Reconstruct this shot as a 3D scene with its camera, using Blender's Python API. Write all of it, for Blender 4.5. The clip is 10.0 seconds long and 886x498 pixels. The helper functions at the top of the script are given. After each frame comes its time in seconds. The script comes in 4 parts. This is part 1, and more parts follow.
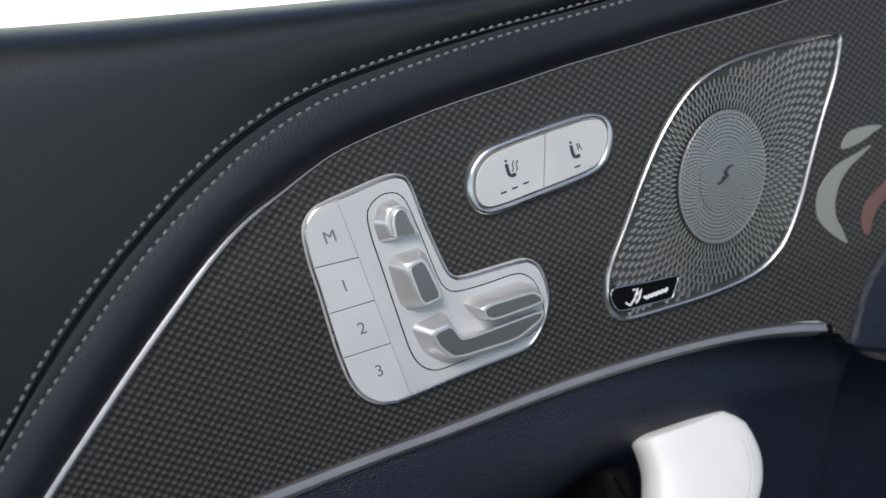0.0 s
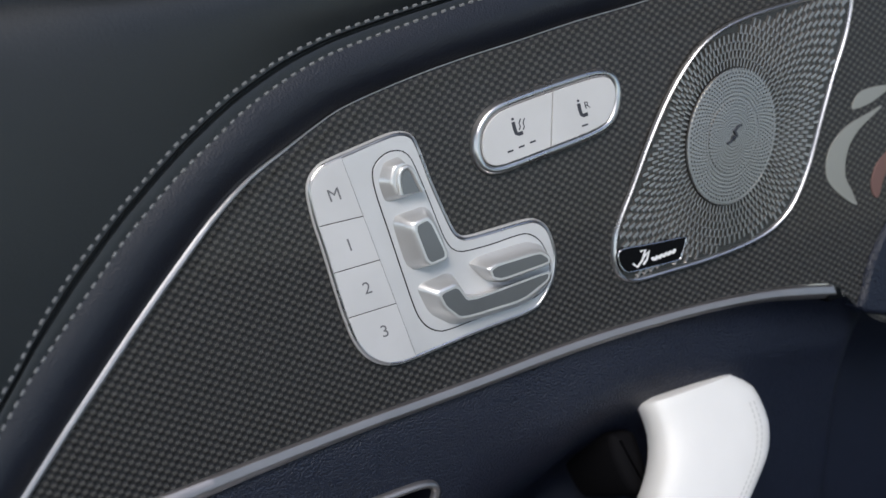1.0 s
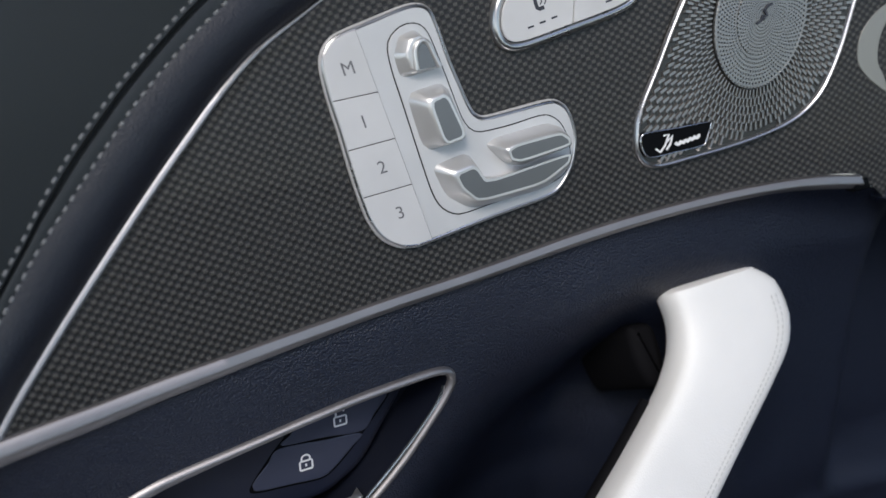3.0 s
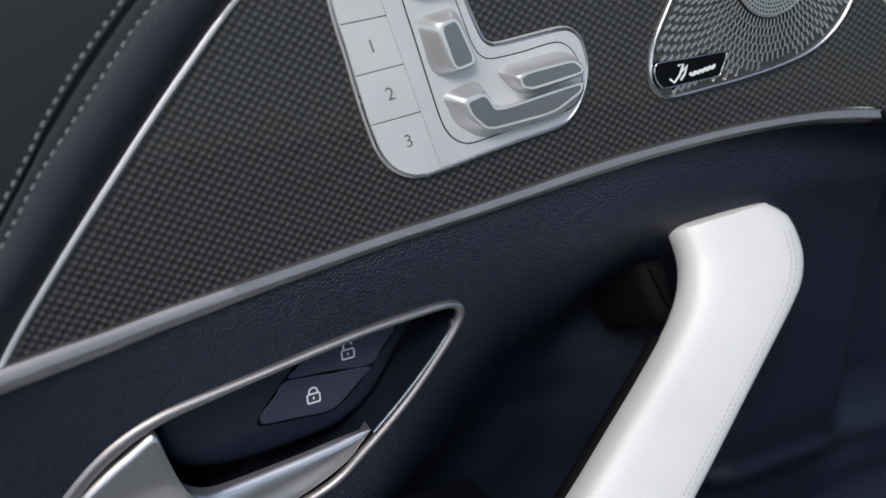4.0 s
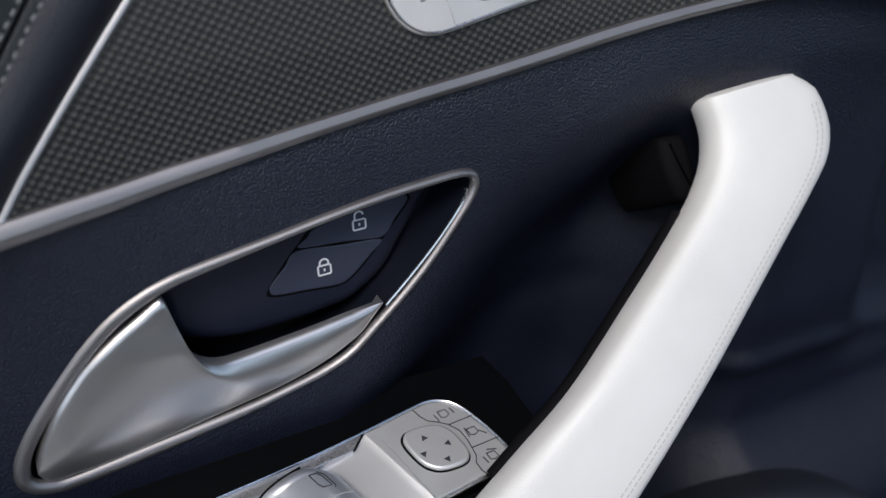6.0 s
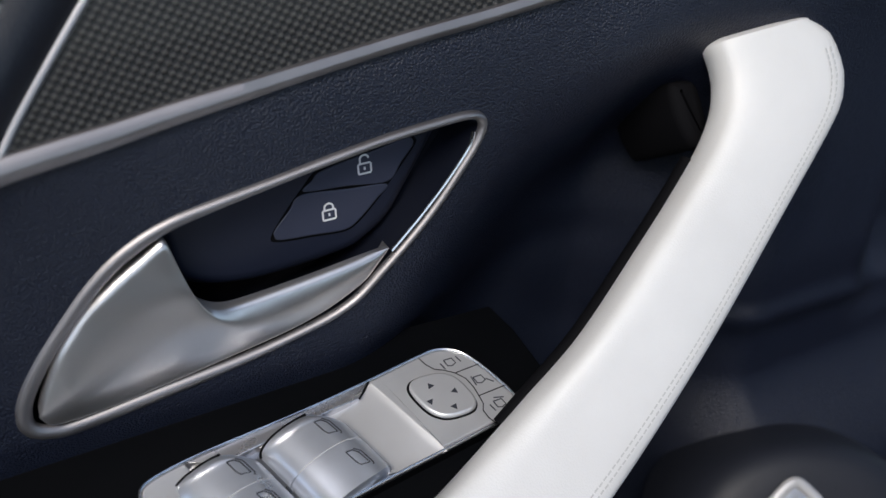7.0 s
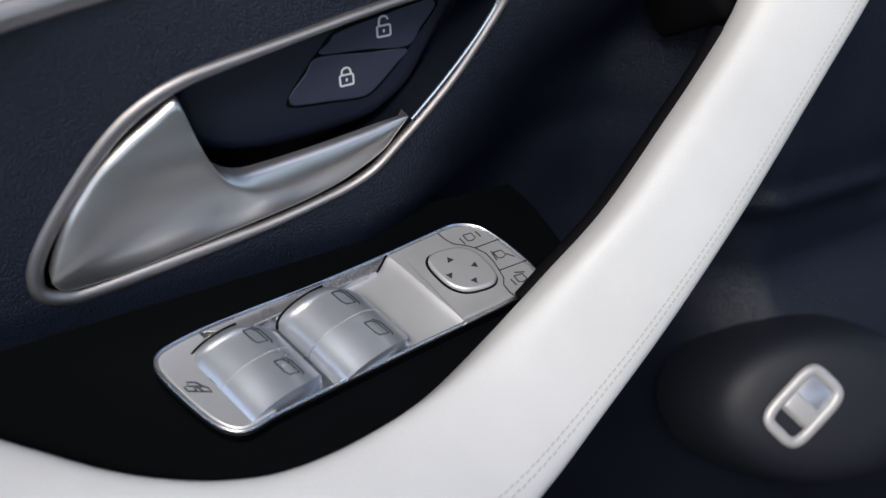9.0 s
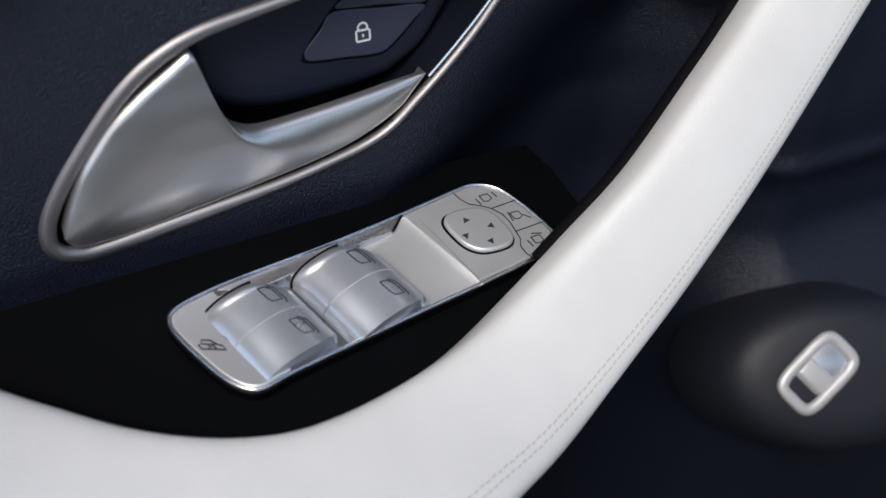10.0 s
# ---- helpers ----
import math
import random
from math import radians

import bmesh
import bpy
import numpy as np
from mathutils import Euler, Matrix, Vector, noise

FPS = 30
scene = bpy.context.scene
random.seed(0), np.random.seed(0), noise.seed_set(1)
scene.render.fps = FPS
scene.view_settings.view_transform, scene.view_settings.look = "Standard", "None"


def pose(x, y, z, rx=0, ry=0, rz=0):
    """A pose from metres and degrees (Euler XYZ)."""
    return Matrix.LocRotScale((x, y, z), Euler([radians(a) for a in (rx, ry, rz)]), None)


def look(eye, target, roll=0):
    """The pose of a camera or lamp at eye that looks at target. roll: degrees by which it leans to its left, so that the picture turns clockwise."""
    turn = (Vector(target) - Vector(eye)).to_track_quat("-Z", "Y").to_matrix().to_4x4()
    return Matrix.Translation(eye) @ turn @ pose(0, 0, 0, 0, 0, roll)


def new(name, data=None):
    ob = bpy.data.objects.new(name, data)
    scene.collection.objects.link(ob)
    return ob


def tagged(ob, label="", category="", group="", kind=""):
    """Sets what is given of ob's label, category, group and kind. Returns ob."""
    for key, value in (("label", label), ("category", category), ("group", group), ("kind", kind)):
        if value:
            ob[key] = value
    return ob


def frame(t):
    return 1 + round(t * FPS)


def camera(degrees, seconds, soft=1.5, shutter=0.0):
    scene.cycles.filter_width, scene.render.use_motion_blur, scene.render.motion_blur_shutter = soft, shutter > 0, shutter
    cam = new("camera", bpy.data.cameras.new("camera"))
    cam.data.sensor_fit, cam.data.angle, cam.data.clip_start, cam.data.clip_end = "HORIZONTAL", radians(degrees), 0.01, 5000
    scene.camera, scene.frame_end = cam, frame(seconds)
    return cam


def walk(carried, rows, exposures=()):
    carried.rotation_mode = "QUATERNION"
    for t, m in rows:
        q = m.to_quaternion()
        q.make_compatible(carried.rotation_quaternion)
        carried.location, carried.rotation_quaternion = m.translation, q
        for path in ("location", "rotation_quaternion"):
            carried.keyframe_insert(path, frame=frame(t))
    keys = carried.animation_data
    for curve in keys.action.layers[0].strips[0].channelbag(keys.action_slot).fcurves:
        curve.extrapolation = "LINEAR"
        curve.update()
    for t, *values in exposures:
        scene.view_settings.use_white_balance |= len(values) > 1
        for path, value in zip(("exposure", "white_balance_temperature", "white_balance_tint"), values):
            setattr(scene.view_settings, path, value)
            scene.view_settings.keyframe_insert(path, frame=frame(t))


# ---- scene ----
cam = camera(50.0, 10.0)
cam.data.dof.use_dof = True
cam.data.dof.focus_distance = 0.46
cam.data.dof.aperture_fstop = 5.6
PATH = [
    (0, (-0.02542, -0.06687, 1.02818), (0.15071, 0.36886, 0.85755), 0.007),
    (0.5, (-0.02668, -0.06466, 1.02309), (0.14973, 0.36966, 0.84919), 0.008),
    (1, (-0.02772, -0.06280, 1.01748), (0.14765, 0.36883, 0.83597), 0.018),
    (1.5, (-0.02858, -0.06126, 1.01135), (0.14495, 0.36760, 0.82171), 0.007),
    (2, (-0.02934, -0.06003, 1.00475), (0.14274, 0.36597, 0.80748), 0.085),
    (2.5, (-0.03002, -0.05906, 0.99772), (0.13929, 0.36411, 0.79216), 0.019),
    (4, (-0.03204, -0.05751, 0.97453), (0.12802, 0.35466, 0.74108), -0.063),
    (4.5, (-0.03282, -0.05733, 0.96631), (0.12394, 0.35113, 0.72426), -0.137),
    (5, (-0.03371, -0.05726, 0.95797), (0.12036, 0.34702, 0.70734), -0.150),
    (5.5, (-0.03473, -0.05727, 0.94959), (0.11715, 0.34208, 0.68988), -0.249),
    (7, (-0.03874, -0.05735, 0.92518), (0.10788, 0.33227, 0.64825), -0.343),
    (7.5, (-0.04044, -0.05727, 0.91765), (0.10381, 0.32620, 0.63104), -0.250),
    (8, (-0.04234, -0.05704, 0.91060), (0.09936, 0.32189, 0.61678), -0.256),
    (8.5, (-0.04443, -0.05665, 0.90418), (0.09402, 0.31581, 0.60069), -0.117),
    (9, (-0.04673, -0.05602, 0.89852), (0.08900, 0.31071, 0.58694), -0.018),
    (9.5, (-0.04921, -0.05513, 0.89376), (0.08295, 0.30800, 0.57647), -0.015),
    (10, (-0.05188, -0.05390, 0.89006), (0.07879, 0.30535, 0.56779), 0.218),
]
walk(cam, [(t, look(eye, target, roll)) for t, eye, target, roll in PATH], [(0, 0.78, 6760, 10), (5, 0.72, 6800, 10), (10, 0.73, 6960, 10)])

# ---- light ----
world = bpy.data.worlds.new("sky")
scene.world = world
world.use_nodes = True
wt = world.node_tree
sky = wt.nodes.new("ShaderNodeTexSky")
sky.sky_type = "NISHITA"
sky.sun_disc = False
sky.sun_elevation, sky.sun_rotation = radians(48), radians(216)
wt.links.new(sky.outputs[0], wt.nodes["Background"].inputs[0])
wt.nodes["Background"].inputs[1].default_value = 0.15
sun = new("sun", bpy.data.lights.new("sun", "SUN"))
sun.data.energy, sun.data.angle, sun.data.color = 1.3, radians(24), (1.0, 0.97, 0.93)
sun.matrix_world = look((-1.1, -1.5, 2.1), (0, 0, 0))


# ---- materials ----
def material(name, color, rough=0.5, metal=0.0, coat=0.0, spec=0.5):
    m = bpy.data.materials.new(name)
    m.use_nodes = True
    b = m.node_tree.nodes["Principled BSDF"]
    b.inputs["Base Color"].default_value = (*color, 1)
    b.inputs["Roughness"].default_value = rough
    b.inputs["Metallic"].default_value = metal
    b.inputs["Coat Weight"].default_value = coat
    b.inputs["Specular IOR Level"].default_value = spec
    return m


def nd(m, kind, **values):
    n = m.node_tree.nodes.new(kind)
    for key, value in values.items():
        n.inputs[key].default_value = value
    return n


def wire(m, a, b):
    m.node_tree.links.new(a, b)


def bsdf(m):
    return m.node_tree.nodes["Principled BSDF"]


def grain(m, scale, depth, wear=0.12, kind="VORONOI", big=14.0):
    """Fine relief at one scale, and a slow change of tone and gloss at another."""
    tc = nd(m, "ShaderNodeTexCoord")
    if kind == "VORONOI":
        tex = nd(m, "ShaderNodeTexVoronoi", Scale=scale)
        out = tex.outputs["Distance"]
    else:
        tex = nd(m, "ShaderNodeTexNoise", Scale=scale, Detail=3.0)
        out = tex.outputs["Fac"]
    warp = nd(m, "ShaderNodeTexNoise", Scale=scale * 0.6, Detail=2.0)
    wire(m, tc.outputs["Object"], warp.inputs["Vector"])
    shift = nd(m, "ShaderNodeVectorMath")
    shift.operation = "MULTIPLY_ADD"
    shift.inputs[1].default_value = (0.5 / scale,) * 3
    wire(m, warp.outputs["Color"], shift.inputs[0])
    wire(m, tc.outputs["Object"], shift.inputs[2])
    wire(m, shift.outputs[0], tex.inputs["Vector"])
    bump = nd(m, "ShaderNodeBump", Strength=0.6, Distance=depth)
    bump.invert = kind == "VORONOI"
    wire(m, out, bump.inputs["Height"])
    if depth > 0.00001:
        wire(m, bump.outputs[0], bsdf(m).inputs["Normal"])
    slow = nd(m, "ShaderNodeTexNoise", Scale=big, Detail=4.0)
    wire(m, tc.outputs["Object"], slow.inputs["Vector"])
    r = bsdf(m).inputs["Roughness"].default_value
    span = nd(m, "ShaderNodeMapRange")
    span.inputs["To Min"].default_value, span.inputs["To Max"].default_value = max(r - wear, 0.03), r + wear
    wire(m, slow.outputs["Fac"], span.inputs["Value"])
    wire(m, span.outputs[0], bsdf(m).inputs["Roughness"])
    base = tuple(bsdf(m).inputs["Base Color"].default_value)
    tone = nd(m, "ShaderNodeMix")
    tone.data_type = "RGBA"
    tone.inputs[6].default_value = tuple(c * 0.88 for c in base[:3]) + (1,)
    tone.inputs[7].default_value = tuple(min(c * 1.12, 1) for c in base[:3]) + (1,)
    wire(m, slow.outputs["Fac"], tone.inputs[0])
    wire(m, tone.outputs[2], bsdf(m).inputs["Base Color"])
    return m


NAVY = grain(material("navy_leather", (0.0080, 0.0112, 0.0236), 0.40), 900, 0.0009)
ROLL = grain(material("smooth_navy_leather", (0.0062, 0.0084, 0.016), 0.44), 1000, 0.00022)
BLACKLEATHER = grain(material("black_leather", (0.0065, 0.009, 0.0115), 0.42, spec=0.62), 1200, 0.00012)
WHITE = grain(material("white_leather", (0.76, 0.755, 0.745), 0.45), 1100, 0.00012)
SILVER = grain(material("silver_paint", (0.58, 0.58, 0.59), 0.42, 0.3), 2500, 0.00002, 0.05, "NOISE", 30)
KEYPAINT = grain(material("silver_key_paint", (0.56, 0.56, 0.57), 0.45, 0.12), 2500, 0.00002, 0.05, "NOISE", 30)
CHROME = grain(material("chrome", (0.74, 0.74, 0.76), 0.22, 1.0), 2000, 0.000004, 0.05, "NOISE", 40)
SATIN = grain(material("satin_chrome", (0.72, 0.70, 0.70), 0.27, 0.9), 2000, 0.000004, 0.05, "NOISE", 40)
ROCKER = grain(material("polished_silver", (0.74, 0.77, 0.83), 0.29, 0.75), 2000, 0.000004, 0.05, "NOISE", 40)
KNOB = grain(material("knob_silver", (0.60, 0.60, 0.60), 0.30, 0.6), 2000, 0.000004, 0.05, "NOISE", 40)
INSET = grain(material("dark_satin_inset", (0.20, 0.20, 0.205), 0.32, 0.8), 2000, 0.000004, 0.05, "NOISE", 40)
GRILLE = grain(material("grille_metal", (0.36, 0.345, 0.335), 0.40, 1.0), 2000, 0.000004, 0.05, "NOISE", 40)
PLASTIC = grain(material("black_plastic", (0.0014, 0.0017, 0.0024), 0.5, spec=0.10), 1500, 0.00005, 0.06, "NOISE")
BLUEPLASTIC = grain(material("dark_blue_plastic", (0.034, 0.040, 0.068), 0.42), 1500, 0.00008, 0.06, "NOISE")
PANELPAINT = grain(material("silver_panel_paint", (0.66, 0.66, 0.665), 0.36, 0.6), 2500, 0.00002, 0.05, "NOISE", 30)
# one plastic: darker for the shade in the recess, lighter for the lit bed
CUP = grain(material("shaded_recess", (0.005, 0.0065, 0.013), 0.42, spec=0.35), 1500, 0.00008, 0.06, "NOISE")
BED = grain(material("lit_blue_bed", (0.0095, 0.0125, 0.026), 0.42), 1500, 0.00008, 0.06, "NOISE")
GAP = material("dark_gap", (0.003, 0.003, 0.004), 0.8, spec=0.1)
BACKING = grain(material("dark_grille_sheet", (0.075, 0.073, 0.070), 0.38, 0.9), 2000, 0.000004, 0.05, "NOISE", 40)
GREYINK = material("grey_print", (0.13, 0.13, 0.14), 0.5)
RIM = grain(material("satin_rim", (0.50, 0.50, 0.51), 0.28, 0.95), 2000, 0.000004, 0.05, "NOISE", 40)
EDGE = grain(material("pale_glint", (0.42, 0.42, 0.44), 0.45, 0.8), 900, 0.0002, 0.08, "NOISE", 60)
STRIP = grain(material("warm_satin_strip", (0.33, 0.315, 0.32), 0.46, 0.95), 2000, 0.000004, 0.06, "NOISE", 30)
INK = material("dark_print", (0.03, 0.033, 0.045), 0.5)
PALEINK = material("pale_print", (0.75, 0.76, 0.78), 0.5)
THREAD = grain(material("pale_thread", (0.165, 0.172, 0.18), 0.7), 3000, 0.0001, 0.05, "NOISE")
WHITETHREAD = grain(material("white_thread", (0.56, 0.56, 0.55), 0.7), 3000, 0.0001, 0.05, "NOISE")
POD = grain(material("matt_dark_plastic", (0.014, 0.0165, 0.025), 0.55, spec=0.4), 1500, 0.00008, 0.06, "NOISE")
RUBBER = material("rubber", (0.01, 0.01, 0.011), 0.6)
# these two colours stand in for reflections in the glossy trim
WARMREFLECTION = grain(material("warm_reflection", (0.16, 0.085, 0.075), 0.4, 0.3), 800, 0.0001, 0.05, "NOISE")
REFLECTION = grain(material("pale_reflection", (0.26, 0.26, 0.245), 0.35, 0.4), 800, 0.0001, 0.05, "NOISE")


def lever_material():
    """Satin metal whose cast face is very slightly wavy, so that its gloss flows."""
    m = material("lever_metal", (0.64, 0.625, 0.62), 0.34, 0.93)
    tc = nd(m, "ShaderNodeTexCoord")
    long = nd(m, "ShaderNodeMapping")
    long.inputs["Rotation"].default_value = (0, 0, radians(-20))
    long.inputs["Scale"].default_value = (10, 34, 10)
    wire(m, tc.outputs["Object"], long.inputs["Vector"])
    wave = nd(m, "ShaderNodeTexNoise", Scale=1.6, Detail=0.0)
    wire(m, long.outputs[0], wave.inputs["Vector"])
    bump = nd(m, "ShaderNodeBump", Strength=1.0, Distance=0.0016)
    wire(m, wave.outputs["Fac"], bump.inputs["Height"])
    wire(m, bump.outputs[0], bsdf(m).inputs["Normal"])
    fine = nd(m, "ShaderNodeTexNoise", Scale=60.0, Detail=3.0)
    wire(m, tc.outputs["Object"], fine.inputs["Vector"])
    span = nd(m, "ShaderNodeMapRange")
    span.inputs["To Min"].default_value, span.inputs["To Max"].default_value = 0.30, 0.37
    wire(m, fine.outputs["Fac"], span.inputs["Value"])
    wire(m, span.outputs[0], bsdf(m).inputs["Roughness"])
    return m


LEVER = lever_material()


def weave_material():
    """A dark woven trim: two crossing sets of threads, each proud by turns."""
    m = material("woven_trim", (0.03, 0.03, 0.03), 0.5, 0.0, 0.08)
    tc = nd(m, "ShaderNodeTexCoord")
    turn = nd(m, "ShaderNodeMapping")
    turn.inputs["Rotation"].default_value = (0, 0, radians(-9))
    wire(m, tc.outputs["Object"], turn.inputs["Vector"])
    parts = nd(m, "ShaderNodeSeparateXYZ")
    wire(m, turn.outputs[0], parts.inputs[0])
    waves = []
    for axis, cell in (("X", 0.0026), ("Y", 0.0021)):
        k = nd(m, "ShaderNodeMath")
        k.operation = "MULTIPLY"
        k.inputs[1].default_value = math.pi / cell
        wire(m, parts.outputs[axis], k.inputs[0])
        s = nd(m, "ShaderNodeMath")
        s.operation = "SINE"
        wire(m, k.outputs[0], s.inputs[0])
        waves.append(s)
    check = nd(m, "ShaderNodeMath")
    check.operation = "MULTIPLY"
    wire(m, waves[0].outputs[0], check.inputs[0])
    wire(m, waves[1].outputs[0], check.inputs[1])
    ramp = nd(m, "ShaderNodeMapRange")
    ramp.inputs["From Min"].default_value, ramp.inputs["From Max"].default_value = -0.12, 0.55
    wire(m, check.outputs[0], ramp.inputs["Value"])
    slow = nd(m, "ShaderNodeTexNoise", Scale=2200.0, Detail=2.0)
    wire(m, tc.outputs["Object"], slow.inputs["Vector"])
    mix = nd(m, "ShaderNodeMix")
    mix.data_type = "RGBA"
    mix.inputs[6].default_value, mix.inputs[7].default_value = (0.0065, 0.0065, 0.007, 1), (0.092, 0.086, 0.079, 1)
    ribs = nd(m, "ShaderNodeMath")
    ribs.operation = "MULTIPLY"
    ribs.inputs[1].default_value = 2 * math.pi / 0.00075
    wire(m, parts.outputs["X"], ribs.inputs[0])
    rib = nd(m, "ShaderNodeMath")
    rib.operation = "SINE"
    wire(m, ribs.outputs[0], rib.inputs[0])
    fine = nd(m, "ShaderNodeMath")
    fine.operation = "MULTIPLY_ADD"
    fine.inputs[1].default_value, fine.inputs[2].default_value = 0.5, 0.7
    wire(m, rib.outputs[0], fine.inputs[0])
    thread = nd(m, "ShaderNodeMath")
    thread.operation = "MULTIPLY"
    wire(m, ramp.outputs[0], thread.inputs[0])
    wire(m, fine.outputs[0], thread.inputs[1])
    shade = nd(m, "ShaderNodeMath")
    shade.operation = "MULTIPLY"
    lift = nd(m, "ShaderNodeMapRange")
    lift.inputs["To Min"].default_value, lift.inputs["To Max"].default_value = 0.1, 1.7
    wire(m, slow.outputs["Fac"], lift.inputs["Value"])
    wire(m, thread.outputs[0], shade.inputs[0])
    wire(m, lift.outputs[0], shade.inputs[1])
    wire(m, shade.outputs[0], mix.inputs[0])
    wire(m, mix.outputs[2], bsdf(m).inputs["Base Color"])
    bump = nd(m, "ShaderNodeBump", Strength=0.5, Distance=0.0003)
    wire(m, check.outputs[0], bump.inputs["Height"])
    wire(m, bump.outputs[0], bsdf(m).inputs["Normal"])
    return m


WEAVE = weave_material()


# ---- shapes ----
def basis(origin, u, v, n):
    m = Matrix((u, v, n)).transposed().to_4x4()
    m.translation = origin
    return m


# Planes of the door: the woven trim, the lower panel, the pull handle, the switch shelf and the boot switch. Lengths on them are in mm.
TRIM = basis((0.1226, 0.335, 0.8386), (0.9988, 0.0499, 0), (-0.011, 0.2192, 0.9756), (0.0487, -0.9744, 0.2195))
LOWER = basis((0.075, 0.311, 0.706), (0.9949, 0.1005, 0), (-0.005, 0.0494, 0.9988), (0.1004, -0.9937, 0.0497))
PULL = basis((0.1, 0.2507, 0.65), (0.994, 0.1093, 0), (-0.0593, 0.5394, 0.8399), (0.0918, -0.8349, 0.5427))
SHELF = basis((0.0216, 0.2595, 0.6036), (0.9993, 0.0361, 0), (-0.0351, 0.9715, 0.2344), (0.0085, -0.2342, 0.9721))
IDENT = Matrix.Identity(4)


def V(u, v, h=0.0):
    return Vector((u, v, h)) * 0.001


def bend(u):
    """How far (mm) the trim panel is bent out of its plane to fit the camera's view."""
    return -3 + 0.0004 * min(abs(u), 220) ** 2 + 0.088 * max(abs(u) - 220, 0)


def step(a, b, x):
    s = min(max((x - a) / (b - a), 0), 1)
    return s * s * (3 - 2 * s)


def root(name, m, label, category, group="", kind=""):
    ob = new(name)
    ob.empty_display_size = 0.01
    ob.matrix_world = m
    ob["bowed"] = m is TRIM
    return tagged(ob, label, category, group, kind)


def part(name, bm, mat, parent=None, label="", smooth=True, matrix=None):
    """Links a bmesh as one mesh under a thing or a part."""
    me = bpy.data.meshes.new(name)
    bmesh.ops.recalc_face_normals(bm, faces=bm.faces)
    thing = parent
    while thing and thing.parent:
        thing = thing.parent
    if thing and thing.get("bowed") and matrix is None:
        for vert in bm.verts:
            u = vert.co.x * 1000
            vert.co.z += (thing["lift"] + thing["tilt"] * u if "tilt" in thing else bend(u)) * 0.001
    bm.to_mesh(me)
    bm.free()
    me.materials.append(mat)
    if smooth:
        me.polygons.foreach_set("use_smooth", [True] * len(me.polygons))
        me.set_sharp_from_angle(angle=radians(38))
        for p in me.polygons:
            if p.loop_total > 8:
                p.use_smooth = False
    ob = new(name, me)
    if parent:
        ob.parent = parent
    if matrix is not None:
        ob.matrix_local = matrix
    return tagged(ob, label)


def smooth_line(points, n, closed=False):
    """A smooth line (Catmull-Rom) through the points, cut into n even steps."""
    p = [Vector(q) for q in points]
    k = len(p)
    fine = []
    for i in range(k if closed else k - 1):
        if closed:
            a, b, c, d = p[i - 1], p[i], p[(i + 1) % k], p[(i + 2) % k]
        else:
            b, c = p[i], p[i + 1]
            a = p[i - 1] if i else b * 2 - c
            d = p[i + 2] if i + 2 < k else c * 2 - b
        for j in range(16):
            s = j / 16
            fine.append(0.5 * (2 * b + (c - a) * s + (2 * a - 5 * b + 4 * c - d) * s * s + (3 * b - a - 3 * c + d) * s ** 3))
    fine.append(p[0].copy() if closed else p[-1].copy())
    run = [0.0]
    for a, b in zip(fine, fine[1:]):
        run.append(run[-1] + (b - a).length)
    out, j = [], 0
    for i in range(n):
        want = run[-1] * i / (n if closed else n - 1)
        while j < len(run) - 2 and run[j + 1] < want:
            j += 1
        gap = run[j + 1] - run[j]
        out.append(fine[j].lerp(fine[j + 1], (want - run[j]) / gap if gap else 0))
    return out


def ccw(loop):
    area = sum(a[0] * b[1] - b[0] * a[1] for a, b in zip(loop, loop[1:] + loop[:1]))
    return loop if area > 0 else loop[::-1]


def cut(loop, point, normal):
    """The part of a closed loop on the side of a line to which the normal points."""
    out = []
    side = [(p[0] - point[0]) * normal[0] + (p[1] - point[1]) * normal[1] for p in loop]
    for i, p in enumerate(loop):
        q, a, b = loop[(i + 1) % len(loop)], side[i], side[(i + 1) % len(loop)]
        if a >= 0:
            out.append(Vector((p[0], p[1])))
        if a * b < 0:
            c = Vector((p[0], p[1])).lerp(Vector((q[0], q[1])), a / (a - b))
            if not out or (out[-1] - c).length > 0.05:
                out.append(c)
    return out


def inset(loop, d):
    """A closed loop (anticlockwise) moved inwards by d."""
    out = []
    for i, p in enumerate(loop):
        a = Vector((p[0] - loop[i - 1][0], p[1] - loop[i - 1][1])).normalized()
        b = Vector((loop[(i + 1) % len(loop)][0] - p[0], loop[(i + 1) % len(loop)][1] - p[1])).normalized()
        m = Vector((-a[1] - b[1], a[0] + b[0])) / max(1 + a.dot(b), 0.4)
        out.append(Vector((p[0], p[1])) + m * d)
    return out


def rows_mesh(rows, closed=True, cap_first=False, cap_last=False):
    """A skin over rows of points with equal counts."""
    bm = bmesh.new()
    vs = [[bm.verts.new(p) for p in row] for row in rows]
    n = len(rows[0])
    for a, b in zip(vs, vs[1:]):
        for i in range(n if closed else n - 1):
            j = (i + 1) % n
            bm.faces.new((a[i], a[j], b[j], b[i]))
    if cap_first:
        bm.faces.new(vs[0][::-1])
    if cap_last:
        bm.faces.new(vs[-1])
    return bm


